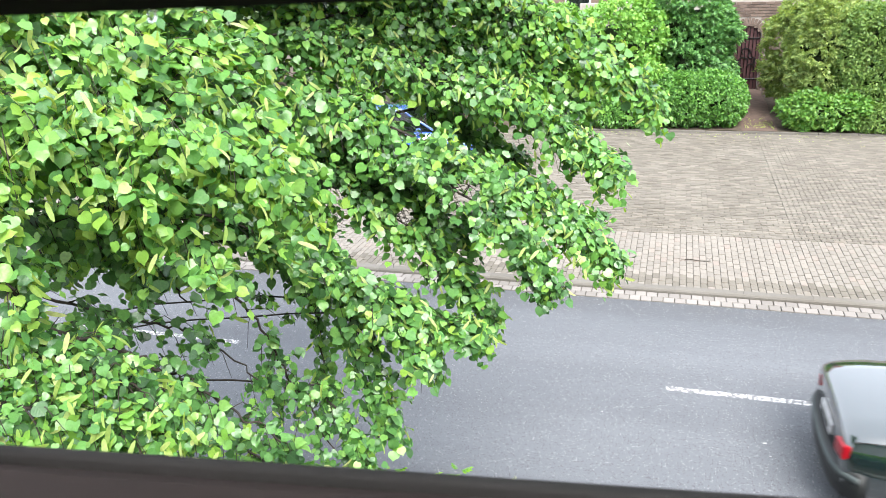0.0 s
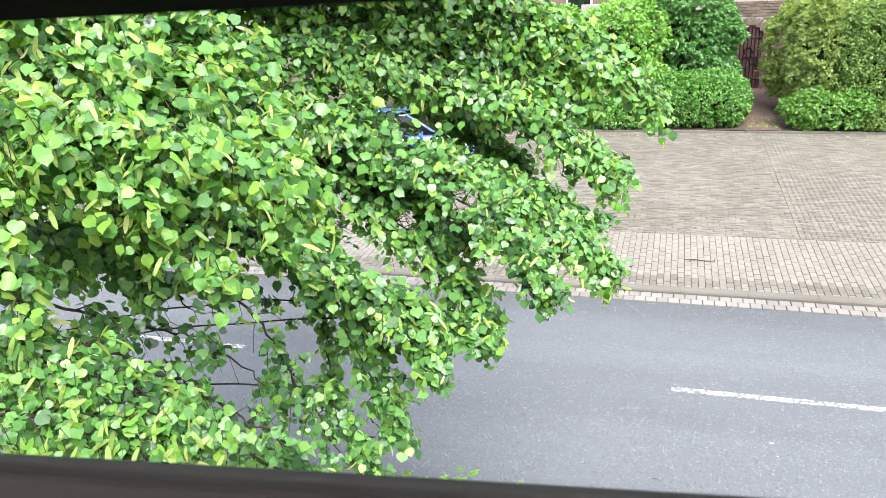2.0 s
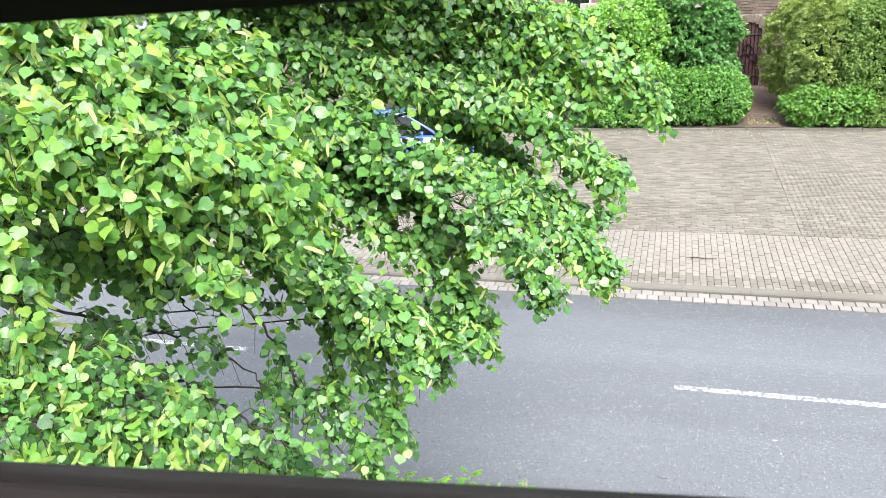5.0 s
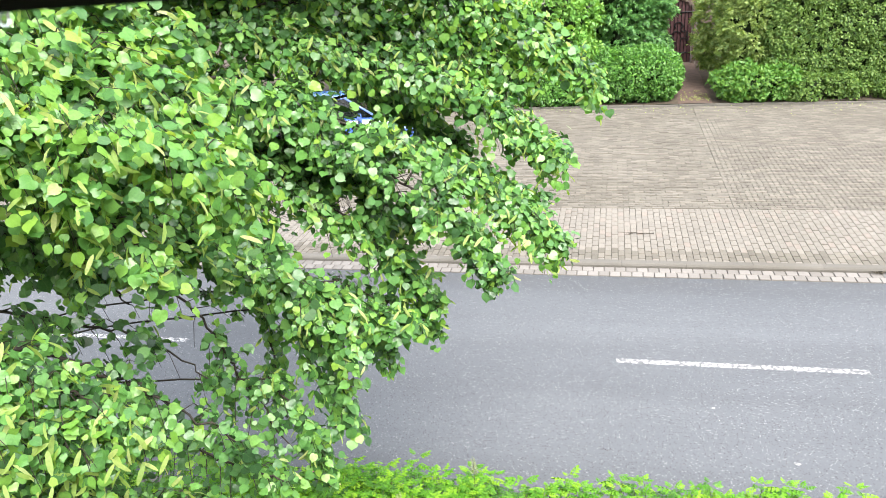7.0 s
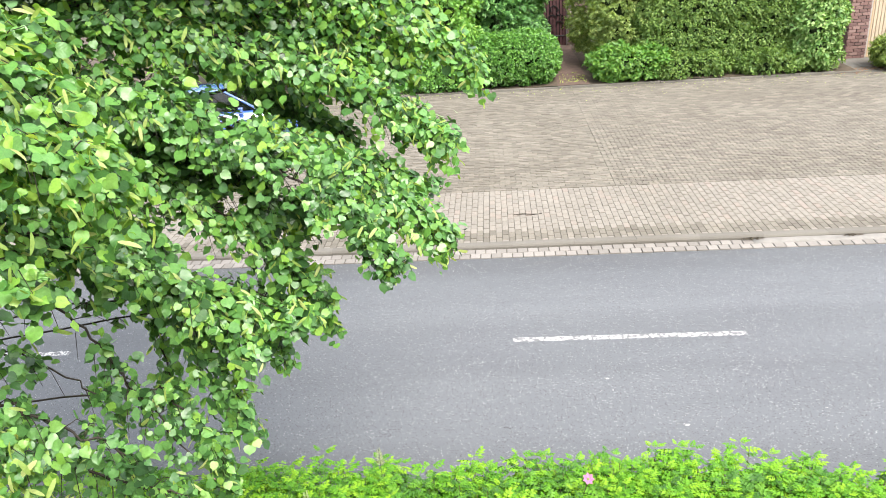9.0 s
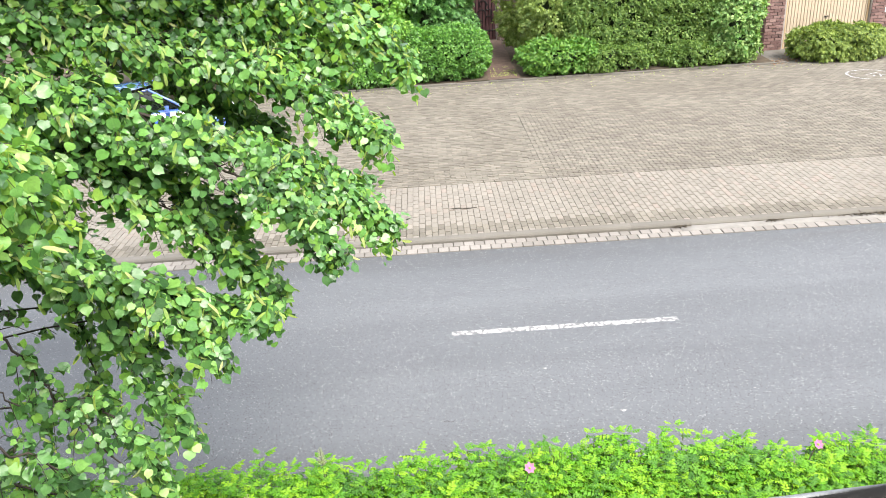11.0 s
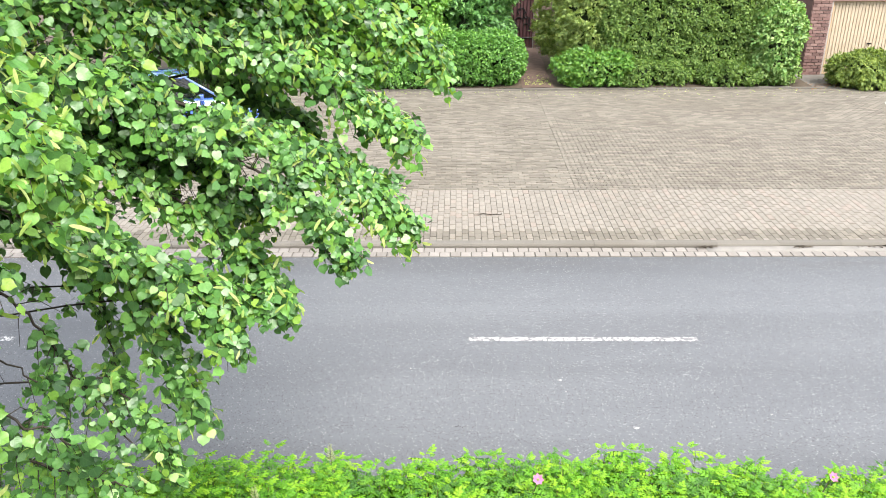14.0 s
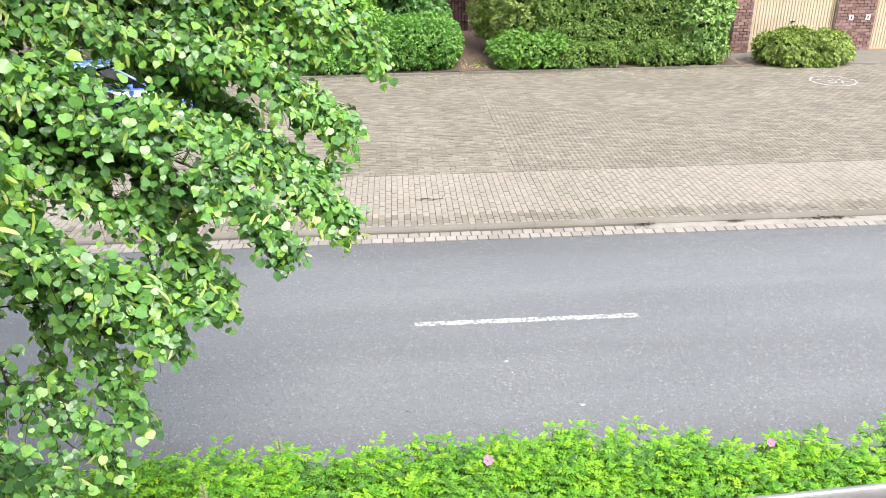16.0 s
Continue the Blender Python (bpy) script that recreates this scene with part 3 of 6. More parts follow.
def rain_gutter():
    g = empty("rain_gutter", pose(0, 1.02, 4.189, 0, 0, 3.96), "light grey zinc rain gutter with dead leaves", "gutter")
    bm = bmesh.new()
    prof = [(0.13 + 0.062 * math.cos(a), -0.02 + 0.068 * math.sin(a)) for a in np.linspace(math.pi * 0.98, math.pi * 2.0, 11)]
    prof += [(0.196, 0.010), (0.204, 0.014), (0.208, 0.006), (0.204, -0.003), (0.197, -0.002)]
    prof = [(0.13 + (a - 0.13) * 1.0 - 0.205, b) for a, b in prof]
    ends = [[bm.verts.new((x, a, b)) for a, b in prof] for x in np.linspace(-5.6, 5.6, 9)]
    for l, r in zip(ends, ends[1:]):
        for i in range(len(prof) - 1):
            bm.faces.new((l[i], r[i], r[i + 1], l[i + 1]))
    ob = part("trough", bm, ZINC, g, "", True)
    sol = ob.modifiers.new("thick", "SOLIDIFY")
    sol.thickness = 0.0015
    n = 260
    pos = np.stack([rng.uniform(-2, 2.4, n), rng.uniform(-0.11, -0.035, n), rng.uniform(-0.045, -0.02, n)], 1)
    litter = leaves("leaf_litter", BLADE, pos, unit(n) * [1, 1, 0.3], unit(n) * 0.4 + [0, 0, 1], rng.uniform(0.015, 0.05, n), DEAD_LEAF)
    litter.matrix_basis = pose(0, 1.02, 4.189, 0, 0, 3.96)
    tagged(litter, "reddish brown dead leaves lying in the gutter", "leaves")


rain_gutter()


# ---- road markings and small marks ----
def dash(x):
    bm = bmesh.new()
    n = 40
    a, b = [], []
    for i in range(n + 1):
        u = x + 2.93 * i / n
        a.append(bm.verts.new((u, 8.795 - 0.052 + 0.008 * noise.noise((u * 9, 3, 0)), 0.0335)))
        b.append(bm.verts.new((u, 8.795 + 0.052 + 0.008 * noise.noise((u * 9, 8, 0)), 0.0335)))
    for i in range(n):
        bm.faces.new((a[i], a[i + 1], b[i + 1], b[i]))
    return tagged(part("lane_dash", bm, PAINT), "worn white painted lane dash on the asphalt", "road marking", "lane dashes")


for i in range(-8, 9):
    dash(0.11 + 8.85 * i)


def painted_sign():
    bm = bmesh.new()
    c, z = Vector((12.27, 21.30)), 0.046
    def stroke(pts, w):
        for p, q in zip(pts, pts[1:]):
            p, q = Vector(p), Vector(q)
            n = Vector((-(q - p).y, (q - p).x)).normalized() * w / 2
            bm.faces.new([bm.verts.new((*(c + v), z)) for v in (p - n, q - n, q + n, p + n)])
    stroke([(0.60 * math.cos(a), 0.60 * math.sin(a)) for a in np.linspace(0, 2 * math.pi, 41)], 0.075)
    stroke([(-0.42, 0.24), (-0.15, 0.05), (0.15, 0.02), (0.42, -0.24)], 0.05)
    stroke([(-0.30, -0.15), (0.0, -0.22), (0.1, 0.28)], 0.045)
    stroke([(0.16, 0.24), (0.28, 0.05), (0.1, -0.36)], 0.045)
    return tagged(part("painted_sign", bm, PAINT), "worn white painted round sign on the blocks", "road marking")


painted_sign()


def fallen_twig(x, y, z, length, turn):
    bm = bmesh.new()
    add_tube(bm, [(-length / 2, 0, 0.006), (-length / 6, 0.015, 0.012), (length / 5, -0.01, 0.01), (length / 2, 0.02, 0.008)], [0.008 * length, 0.016 * length, 0.016 * length, 0.01 * length], 5)
    add_tube(bm, [(-length / 6, 0.015, 0.012), (-length / 3, -0.12 * length, 0.015)], [0.01 * length, 0.006 * length], 5)
    add_tube(bm, [(length / 2, 0.02, 0.008), (length / 2 - 0.01, 0.18 * length, 0.02)], [0.012 * length, 0.008 * length], 5)
    ob = part("fallen_twig", bm, TWIG)
    ob.matrix_basis = pose(x, y, z, 0, 0, turn)
    return tagged(ob, "thin dry twig lying on the ground", "twig")


fallen_twig(0.50, 13.17, 0.046, 0.50, -4)
fallen_twig(0.0, 6.95, 0.02, 0.12, -6)

for x, y, size in ((1.17, 7.86, 0.035), (1.88, 6.96, 0.04), (1.21, 7.62, 0.02), (3.4, 7.2, 0.02), (-0.6, 8.1, 0.018)):
    bm = bmesh.new()
    rim = [(size * (0.7 + 0.4 * random.random()) * math.cos(a), 0.6 * size * (0.7 + 0.4 * random.random()) * math.sin(a)) for a in np.linspace(0, 2 * math.pi, 9)[:-1]]
    top = [bm.verts.new((u * 0.7, v * 0.7, 0.004)) for u, v in rim]
    low = [bm.verts.new((u, v, -0.004)) for u, v in rim]
    bm.faces.new(top)
    for k in range(8):
        bm.faces.new((low[k], low[(k + 1) % 8], top[(k + 1) % 8], top[k]))
    fleck = part("pale_fleck", bm, PAINT)
    fleck.location = (x, y, 0.031 - 0.035 * ((y - 8.69) / 2.74) ** 2 + 0.002)
    tagged(fleck, "small pale fleck stuck on the asphalt", "litter", "pale flecks")

n = 420
pos = np.stack([rng.uniform(-6, 12, n), COURT_END - 0.02 - np.abs(rng.normal(0, 0.55, n)), np.full(n, 0.05)], 1)
litter = leaves("fallen_leaves", BLADE, pos, unit(n) * [1, 1, 0.1], unit(n) * 0.2 + [0, 0, 1], rng.uniform(0.03, 0.06, n), BRACT)
tagged(litter, "small pale fallen leaves along the forecourt edge", "leaves")
n = 160
pos = np.stack([rng.uniform(1.95, 2.8, n), COURT_END + 0.2 + np.abs(rng.normal(0, 0.7, n)), np.full(n, 0.165)], 1)
litter = leaves("fallen_leaves", BLADE, pos, unit(n) * [1, 1, 0.1], unit(n) * 0.2 + [0, 0, 1], rng.uniform(0.03, 0.07, n), BRACT)
tagged(litter, "yellowish fallen leaves on the garden path", "leaves")


n = 260
pos = np.stack([rng.normal(10.75, 0.55, n), COURT_END + 0.25 + rng.normal(0, 0.28, n), np.full(n, 0.058)], 1)
litter = leaves("fallen_leaves", BLADE, pos, unit(n) * [1, 1, 0.1], unit(n) * 0.2 + [0, 0, 1], rng.uniform(0.04, 0.09, n), DEAD_LEAF)
tagged(litter, "yellow-brown fallen leaves before the garage corner", "leaves")


# ---- shrubs and hedges ----
def rounded(half, n, p):
    """Random spots on a rounded box, with the outward normals."""
    half = np.array(half)
    areas = np.array([half[1] * half[2], half[0] * half[2], half[0] * half[1]])
    ax = rng.choice(3, n, p=areas / areas.sum())
    q = rng.uniform(-1, 1, (n, 3))
    q[np.arange(n), ax] = np.sign(rng.uniform(-1, 1, n))
    q /= (np.abs(q) ** p).sum(1, keepdims=True) ** (1 / p)
    nor = np.sign(q) * np.abs(q) ** (p - 1) / half
    nor /= np.linalg.norm(nor, axis=1, keepdims=True)
    return q * half, nor


def shrub(name, at, half, material, template, size, count, label, category, p=4.0, rough=0.12, scale=1.6, out=0.5, down=0.3, group="", deep=0.3, tuft=0.11, flat=1.0, trail=0.0):
    """A shrub: a solid core coloured as shade inside, a thick shell of leafy tufts outside. flat: a tuft's height
    against its width; trail: how far tufts reach outwards.
    """
    thing = empty(name, pose(at[0], at[1] - 0.24, at[2]), label, category, group)
    per = 14
    pts, nor = rounded(half, int(count / per * 1.6), p)
    hidden = (nor[:, 1] > 0.4) | (nor[:, 2] < -0.5)
    keep = ~hidden | (rng.random(len(pts)) < 0.2)
    pts, nor = pts[keep], nor[keep]
    made = len(pts)
    mid = np.array([0, 0, half[2]])
    seed = rng.uniform(0, 50, 3)
    lump = np.array([noise.noise(Vector(q * scale + seed)) + 0.6 * noise.noise(Vector(q * scale * 2.7 + seed)) for q in pts])
    depth = rough * lump - deep * rng.random(made) ** 3 * min(half)
    heart = pts + nor * depth[:, None] + mid
    girth = tuft * rng.uniform(0.6, 1.35, made)
    ball = unit(made * per).reshape(made, per, 3) + nor[:, None, :] * 0.75 + np.array([0, 0, 0.35])
    ball /= np.linalg.norm(ball, axis=2, keepdims=True)
    grow = girth[:, None, None] * rng.uniform(0.55, 1.0, (made, per, 1))
    pos = heart[:, None, :] + ball * grow * np.array([1, 1, flat])
    if trail:
        reach = rng.random((made, per, 1)) ** 0.7 * trail
        pos = pos + (nor * [1, 1, 0.2])[:, None, :] * reach - np.array([0, 0, 1.0]) * reach ** 2 * down * 2.2
    pos, face = pos.reshape(-1, 3), ball.reshape(-1, 3)
    side = np.repeat(nor, per, axis=0)
    keep = pos[:, 2] > 0.02
    pos, face, side = pos[keep], face[keep], side[keep]
    k = len(pos)
    d = side * out + unit(k) * 0.75 + np.array([0, 0, -down])
    nn = face + unit(k) * 0.45 + np.array([0, 0, 0.35])
    leaves("foliage", template, pos, d, nn, size * rng.uniform(0.7, 1.3, k), material, thing)
    # Solid core coloured dark, standing for the shade between the leaves.
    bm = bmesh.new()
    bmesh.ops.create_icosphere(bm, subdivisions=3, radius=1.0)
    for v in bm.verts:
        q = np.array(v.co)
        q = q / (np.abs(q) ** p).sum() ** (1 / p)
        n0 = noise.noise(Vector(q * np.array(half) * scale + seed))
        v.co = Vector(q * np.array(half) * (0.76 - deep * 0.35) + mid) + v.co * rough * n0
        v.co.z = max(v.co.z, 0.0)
    part("shade_core", bm, CORE, thing, "solid core coloured dark as inner shade", True)
    return thing


shrub("clipped_bush", (0.68, 24.72, 0.06), (1.22, 0.85, 0.72), BOX_LEAF, ROUND, 0.088, 26000, "dense clipped dark green bush beside the path", "bush", 3.4, 0.12, 1.7, tuft=0.10)
shrub("yew_shrub", (0.12, 27.0, 0.10), (1.40, 1.2, 1.95), YEW_LEAF, SPRAY, 0.13, 24000, "dark green layered conifer shrub beside the gate", "shrub", 2.2, 0.34, 1.6, 1.0, 0.30, tuft=0.17, flat=0.42, trail=0.22)
shrub("laurel_shrub", (-1.75, 25.9, 0.08), (1.35, 1.3, 1.75), BACK_LEAF, ROUND, 0.13, 13000, "tall light green laurel shrub", "shrub", 2.6, 0.32, 1.4, tuft=0.16)
shrub("laurel_shrub", (-4.6, 25.8, 0.08), (1.8, 1.3, 1.7), BACK_LEAF, ROUND, 0.14, 8000, "tall light green laurel shrub", "shrub", 3.0, 0.30, 1.3, tuft=0.17)
shrub("laurel_shrub", (-8.6, 25.8, 0.08), (2.4, 1.3, 1.8), BACK_LEAF, ROUND, 0.16, 7000, "tall light green laurel shrub", "shrub", 3.2, 0.30, 1.3, tuft=0.18)
shrub("low_bush", (-1.75, 24.2, 0.06), (1.3, 0.5, 0.42), BOX_LEAF, ROUND, 0.095, 8000, "low dark green bush at the forecourt edge", "bush", 2.8, 0.15, 1.8)
shrub("thuja", (4.18, 25.55, 0.08), (0.92, 1.0, 1.72), THUJA_LEAF, SPRAY, 0.115, 24000, "yellowish green thuja beside the path", "shrub", 2.5, 0.34, 1.9, 0.9, 0.1, deep=0.15, tuft=0.13, flat=0.8, trail=0.08)
shrub("thuja", (3.92, 26.9, 0.10), (1.05, 0.85, 1.86), THUJA_LEAF, SPRAY, 0.125, 14000, "tall yellowish green thuja overhanging the garden wall", "shrub", 2.1, 0.34, 1.9, 0.9, 0.1, tuft=0.16, flat=0.7, trail=0.25)
shrub("clipped_hedge", (6.95, 25.35, 0.08), (2.75, 1.05, 1.62), HEDGE_LEAF, ROUND, 0.086, 80000, "tall clipped olive green hedge", "hedge", 6.0, 0.16, 1.5, deep=0.12, tuft=0.10)
shrub("variegated_shrub", (9.45, 24.62, 0.06), (0.68, 0.80, 1.2), VARIEGATED, ROUND, 0.12, 11000, "pale green variegated shrub at the hedge's end", "shrub", 2.4, 0.34, 1.8, tuft=0.14)
shrub("ground_cover", (4.10, 24.30, 0.06), (1.15, 0.55, 0.48), COVER_LEAF, ROUND, 0.11, 9000, "bright green leafy ground cover below the thuja", "bush", 2.6, 0.26, 1.9, tuft=0.13)
shrub("ground_cover", (5.7, 24.25, 0.06), (1.25, 0.45, 0.36), HEDGE_LEAF, ROUND, 0.085, 8500, "olive green low growth at the hedge foot", "bush", 2.6, 0.22, 1.9)
shrub("ground_cover", (8.6, 24.2, 0.06), (1.5, 0.42, 0.30), HEDGE_LEAF, ROUND, 0.085, 8500, "olive green low growth at the hedge foot", "bush", 2.6, 0.22, 1.9)
shrub("spreading_conifer", (12.55, 24.08, 0.03), (1.26, 0.62, 0.45), JUNIPER, SPRAY, 0.11, 20000, "low spreading conifer with drooping olive branches", "shrub", 3.2, 0.22, 1.6, 0.7, 0.9, tuft=0.11, flat=0.9, trail=0.16)


# ---- garden wall with its arched gate ----
def brick_mesh(material, l, d, h):
    bm = bmesh.new()
    add_box(bm, -l / 2, -d / 2, -h / 2, l / 2, d / 2, h / 2, 0)
    bmesh.ops.bevel(bm, geom=bm.edges[:], offset=0.004, segments=1, affect="EDGES")
    me = bpy.data.meshes.new("brick")
    bm.to_mesh(me)
    bm.free()
    me.materials.append(material)
    return me


COURSE, BRICK_L = 0.100, 0.240


def lay_bricks(parent, mesh, x0, x1, z0, z1, y, skip=None, mesh_half=None):
    """Courses of bricks on a face that looks towards the road."""
    row, z = 0, z0 + COURSE / 2
    while z < z1:
        x = x0 + (BRICK_L / 2 if row % 2 == 0 else 0.0)
        while x < x1 + 0.01:
            half = x - BRICK_L / 2 < x0 - 0.01 or x + BRICK_L / 2 > x1 + 0.01
            cx = x + (BRICK_L / 4 if x - BRICK_L / 2 < x0 - 0.01 else -BRICK_L / 4) if half else x
            if not (skip and skip(cx, z)):
                ob = new("brick", mesh_half if half else mesh)
                ob.parent = parent
                ob.location = (cx, y + random.uniform(-0.003, 0.003), z)
            x += BRICK_L
        z += COURSE
        row += 1


GATE_Y, GATE_X, GATE_R, GATE_Z = 29.5, 2.28, 0.43, 0.26
SPRING = 2.05
wall = tagged(new("garden_wall"), "weathered brick garden wall with an arched doorway", "wall", kind="structure")


def wall_core():
    bm = bmesh.new()
    low, y0, y1 = GATE_Z - 0.2, GATE_Y + 0.02, GATE_Y + 0.24
    add_box(bm, -3.5, y0, low, GATE_X - GATE_R, y1, 3.3)
    add_box(bm, GATE_X + GATE_R, y0, low, 8.5, y1, 3.3)
    arch = [(GATE_X - GATE_R * math.cos(a), SPRING + GATE_R * math.sin(a)) for a in np.linspace(0, math.pi, 17)]
    for (xa, za), (xb, zb) in zip(arch, arch[1:]):
        v = [bm.verts.new(q) for q in ((xa, y0, za), (xb, y0, zb), (xb, y0, 3.3), (xa, y0, 3.3), (xa, y1, za), (xb, y1, zb), (xb, y1, 3.3), (xa, y1, 3.3))]
        for f in ((0, 1, 2, 3), (7, 6, 5, 4), (0, 4, 5, 1), (3, 2, 6, 7)):
            bm.faces.new([v[k] for k in f])
    return bm


part("mortar_core", wall_core(), MORTAR, wall)


def garden_gate():
    g = empty("garden_gate", pose(GATE_X, GATE_Y + 0.10, GATE_Z), "dark red wooden arched gate with wrought iron scrolls", "gate")
    r = GATE_R - 0.015
    for i in range(7):
        x0 = -r + 2 * r * i / 7
        xm = x0 + r / 7
        top = SPRING - GATE_Z + math.sqrt(max(r * r - xm * xm, 0.002)) - 0.02
        box("board", (x0 + 0.004, 0, 0.03, x0 + 2 * r / 7 - 0.004, 0.035, top), GATE_WOOD, g, 0.004)
    for z in (0.38, SPRING - GATE_Z - 0.02):
        bm = bmesh.new()
        add_tube(bm, [(-r, -0.02, z), (r, -0.02, z)], [0.022, 0.022], 6)
        part("iron_bar", bm, IRON, g)
    for x, z, rad, a0, a1 in ((-0.12, 0.95, 0.20, 20, 250), (0.14, 0.78, 0.16, -60, 200), (-0.05, 1.30, 0.17, 0, 230), (0.16, 1.18, 0.12, 90, 330), (-0.2, 0.70, 0.10, 0, 270)):
        bm = bmesh.new()
        pts = [(x + rad * (1 - 0.5 * u) * math.cos(radians(a0 + (a1 - a0) * u)), -0.025, z + rad * (1 - 0.5 * u) * math.sin(radians(a0 + (a1 - a0) * u))) for u in np.linspace(0, 1, 12)]
        add_tube(bm, pts, [0.022] * 12, 5)
        part("iron_scroll", bm, IRON, g)
    for i in range(1, 7):
        x = -r + 2 * r * i / 7
        bm = bmesh.new()
        add_tube(bm, [(x, -0.02, 0.05), (x, -0.02, SPRING - GATE_Z + math.sqrt(max(r * r - x * x, 0.002)) - 0.06)], [0.012, 0.012], 5)
        part("iron_bar", bm, IRON, g)
    box("lock", (0.24, -0.04, 0.92, 0.31, 0.0, 1.12), IRON, g, 0.004)
    return g


garden_gate()


# ---- garages ----
garage = empty("garage_block", pose(0, 0, 0), "brown brick garages with beige ribbed doors", "garage")
G_Y = 25.50
box("wall_side", (10.97, G_Y + 0.02, 0, 11.22, 32, 3.0), BRICK, garage, 0)
box("wall_back", (11.22, 31.75, 0, 24, 32, 3.0), BRICK, garage, 0)
box("wall_core", (10.975, G_Y + 0.03, 0, 11.63, G_Y + 0.30, 2.6), MORTAR, garage, 0)
box("wall_core", (14.37, G_Y + 0.03, 0, 15.70, G_Y + 0.30, 2.6), MORTAR, garage, 0)
box("wall_core", (18.45, G_Y + 0.03, 0, 24.0, G_Y + 0.30, 2.6), MORTAR, garage, 0)
box("lintel", (10.97, G_Y, 2.3, 24, G_Y + 0.3, 3.0), BRICK, garage, 0.005)
box("roof", (10.8, G_Y - 0.25, 3.0, 24.2, 32.2, 3.2), DARK_TRIM, garage, 0.01)


def garage_door(x0, x1):
    d = empty("garage_door", pose(x0, G_Y + 0.16, 0.03), "beige painted ribbed up-and-over garage door", "garage door", "garage doors")
    w = x1 - x0
    n = int(w / 0.10)
    for i in range(n):
        a = w * i / n
        bm = bmesh.new()
        s = w / n
        prof = [(0, 0.0), (0.012, -0.018), (s - 0.016, -0.018), (s - 0.004, 0.0), (s - 0.004, 0.02), (0, 0.02)]
        lo, hi = [bm.verts.new((a + u, v, 0.05)) for u, v in prof], [bm.verts.new((a + u, v, 2.22)) for u, v in prof]
        for k in range(6):
            bm.faces.new((lo[k], lo[(k + 1) % 6], hi[(k + 1) % 6], hi[k]))
        bm.faces.new(lo[::-1])
        bm.faces.new(hi)
        part("rib", bm, DOOR_BEIGE, d)
    for a in (-0.0, w - 0.05):
        box("jamb", (a, -0.05, 0, a + 0.05, -0.02, 2.27), DOOR_FRAME, d, 0.004)
    box("bottom_rail", (0.05, -0.03, 0.0, w - 0.05, 0.02, 0.05), DOOR_FRAME, d, 0.003)
    box("top_rail", (0.05, -0.03, 2.22, w - 0.05, 0.02, 2.27), DOOR_FRAME, d, 0.003)
    box("handle", (w / 2 - 0.06, -0.075, 0.95, w / 2 + 0.06, -0.02, 0.98), IRON, d, 0.004)


garage_door(11.65, 14.35)
garage_door(15.72, 18.42)
for x in (14.88, 15.44):
    p = empty("wall_plate", pose(x, G_Y - 0.022, 1.10), "small white plate screwed to the brick pier", "plate", "wall plates")
    box("plate", (-0.075, 0, -0.085, 0.075, 0.012, 0.085), WHITE_PLASTIC, p, 0.004)
    box("bar", (-0.025, -0.004, -0.04, 0.025, 0.0, 0.04), PLATE_BAR, p, 0.001)
tagged(box("garage_apron", (10.6, COURT_END, -0.2, 24.5, G_Y + 0.2, 0.045), APRON, bevel=0), "grey concrete apron before the garages", "pavement", kind="structure")


# ---- house beyond the garden ----
def far_house():
    h = empty("neighbour_house", pose(-3.0, 38, 0.3), "pale brick house beyond the garden", "house")
    box("wall", (-7, 0, 0, 7, 8, 5.2), BRICK_PALE, h, 0.02)
    bm = bmesh.new()
    v = [bm.verts.new(p) for p in ((-7.4, -0.4, 5.2), (7.4, -0.4, 5.2), (7.4, 8.4, 5.2), (-7.4, 8.4, 5.2), (-7.4, 4, 9), (7.4, 4, 9))]
    for f in ((0, 1, 5, 4), (2, 3, 4, 5), (0, 4, 3), (1, 2, 5), (3, 2, 1, 0)):
        bm.faces.new([v[i] for i in f])
    part("roof", bm, ROOF_TILE, h)
    for x in (-5, -1.6, 1.8, 5.2):
        wd = box("window", (x - 0.6, -0.05, 1.6, x + 0.6, 0.03, 3.0), WHITE_PLASTIC, h, 0.01)
        box("pane", (x - 0.52, -0.06, 1.68, x + 0.52, -0.052, 2.92), CAR_GLASS, wd, 0)


far_house()


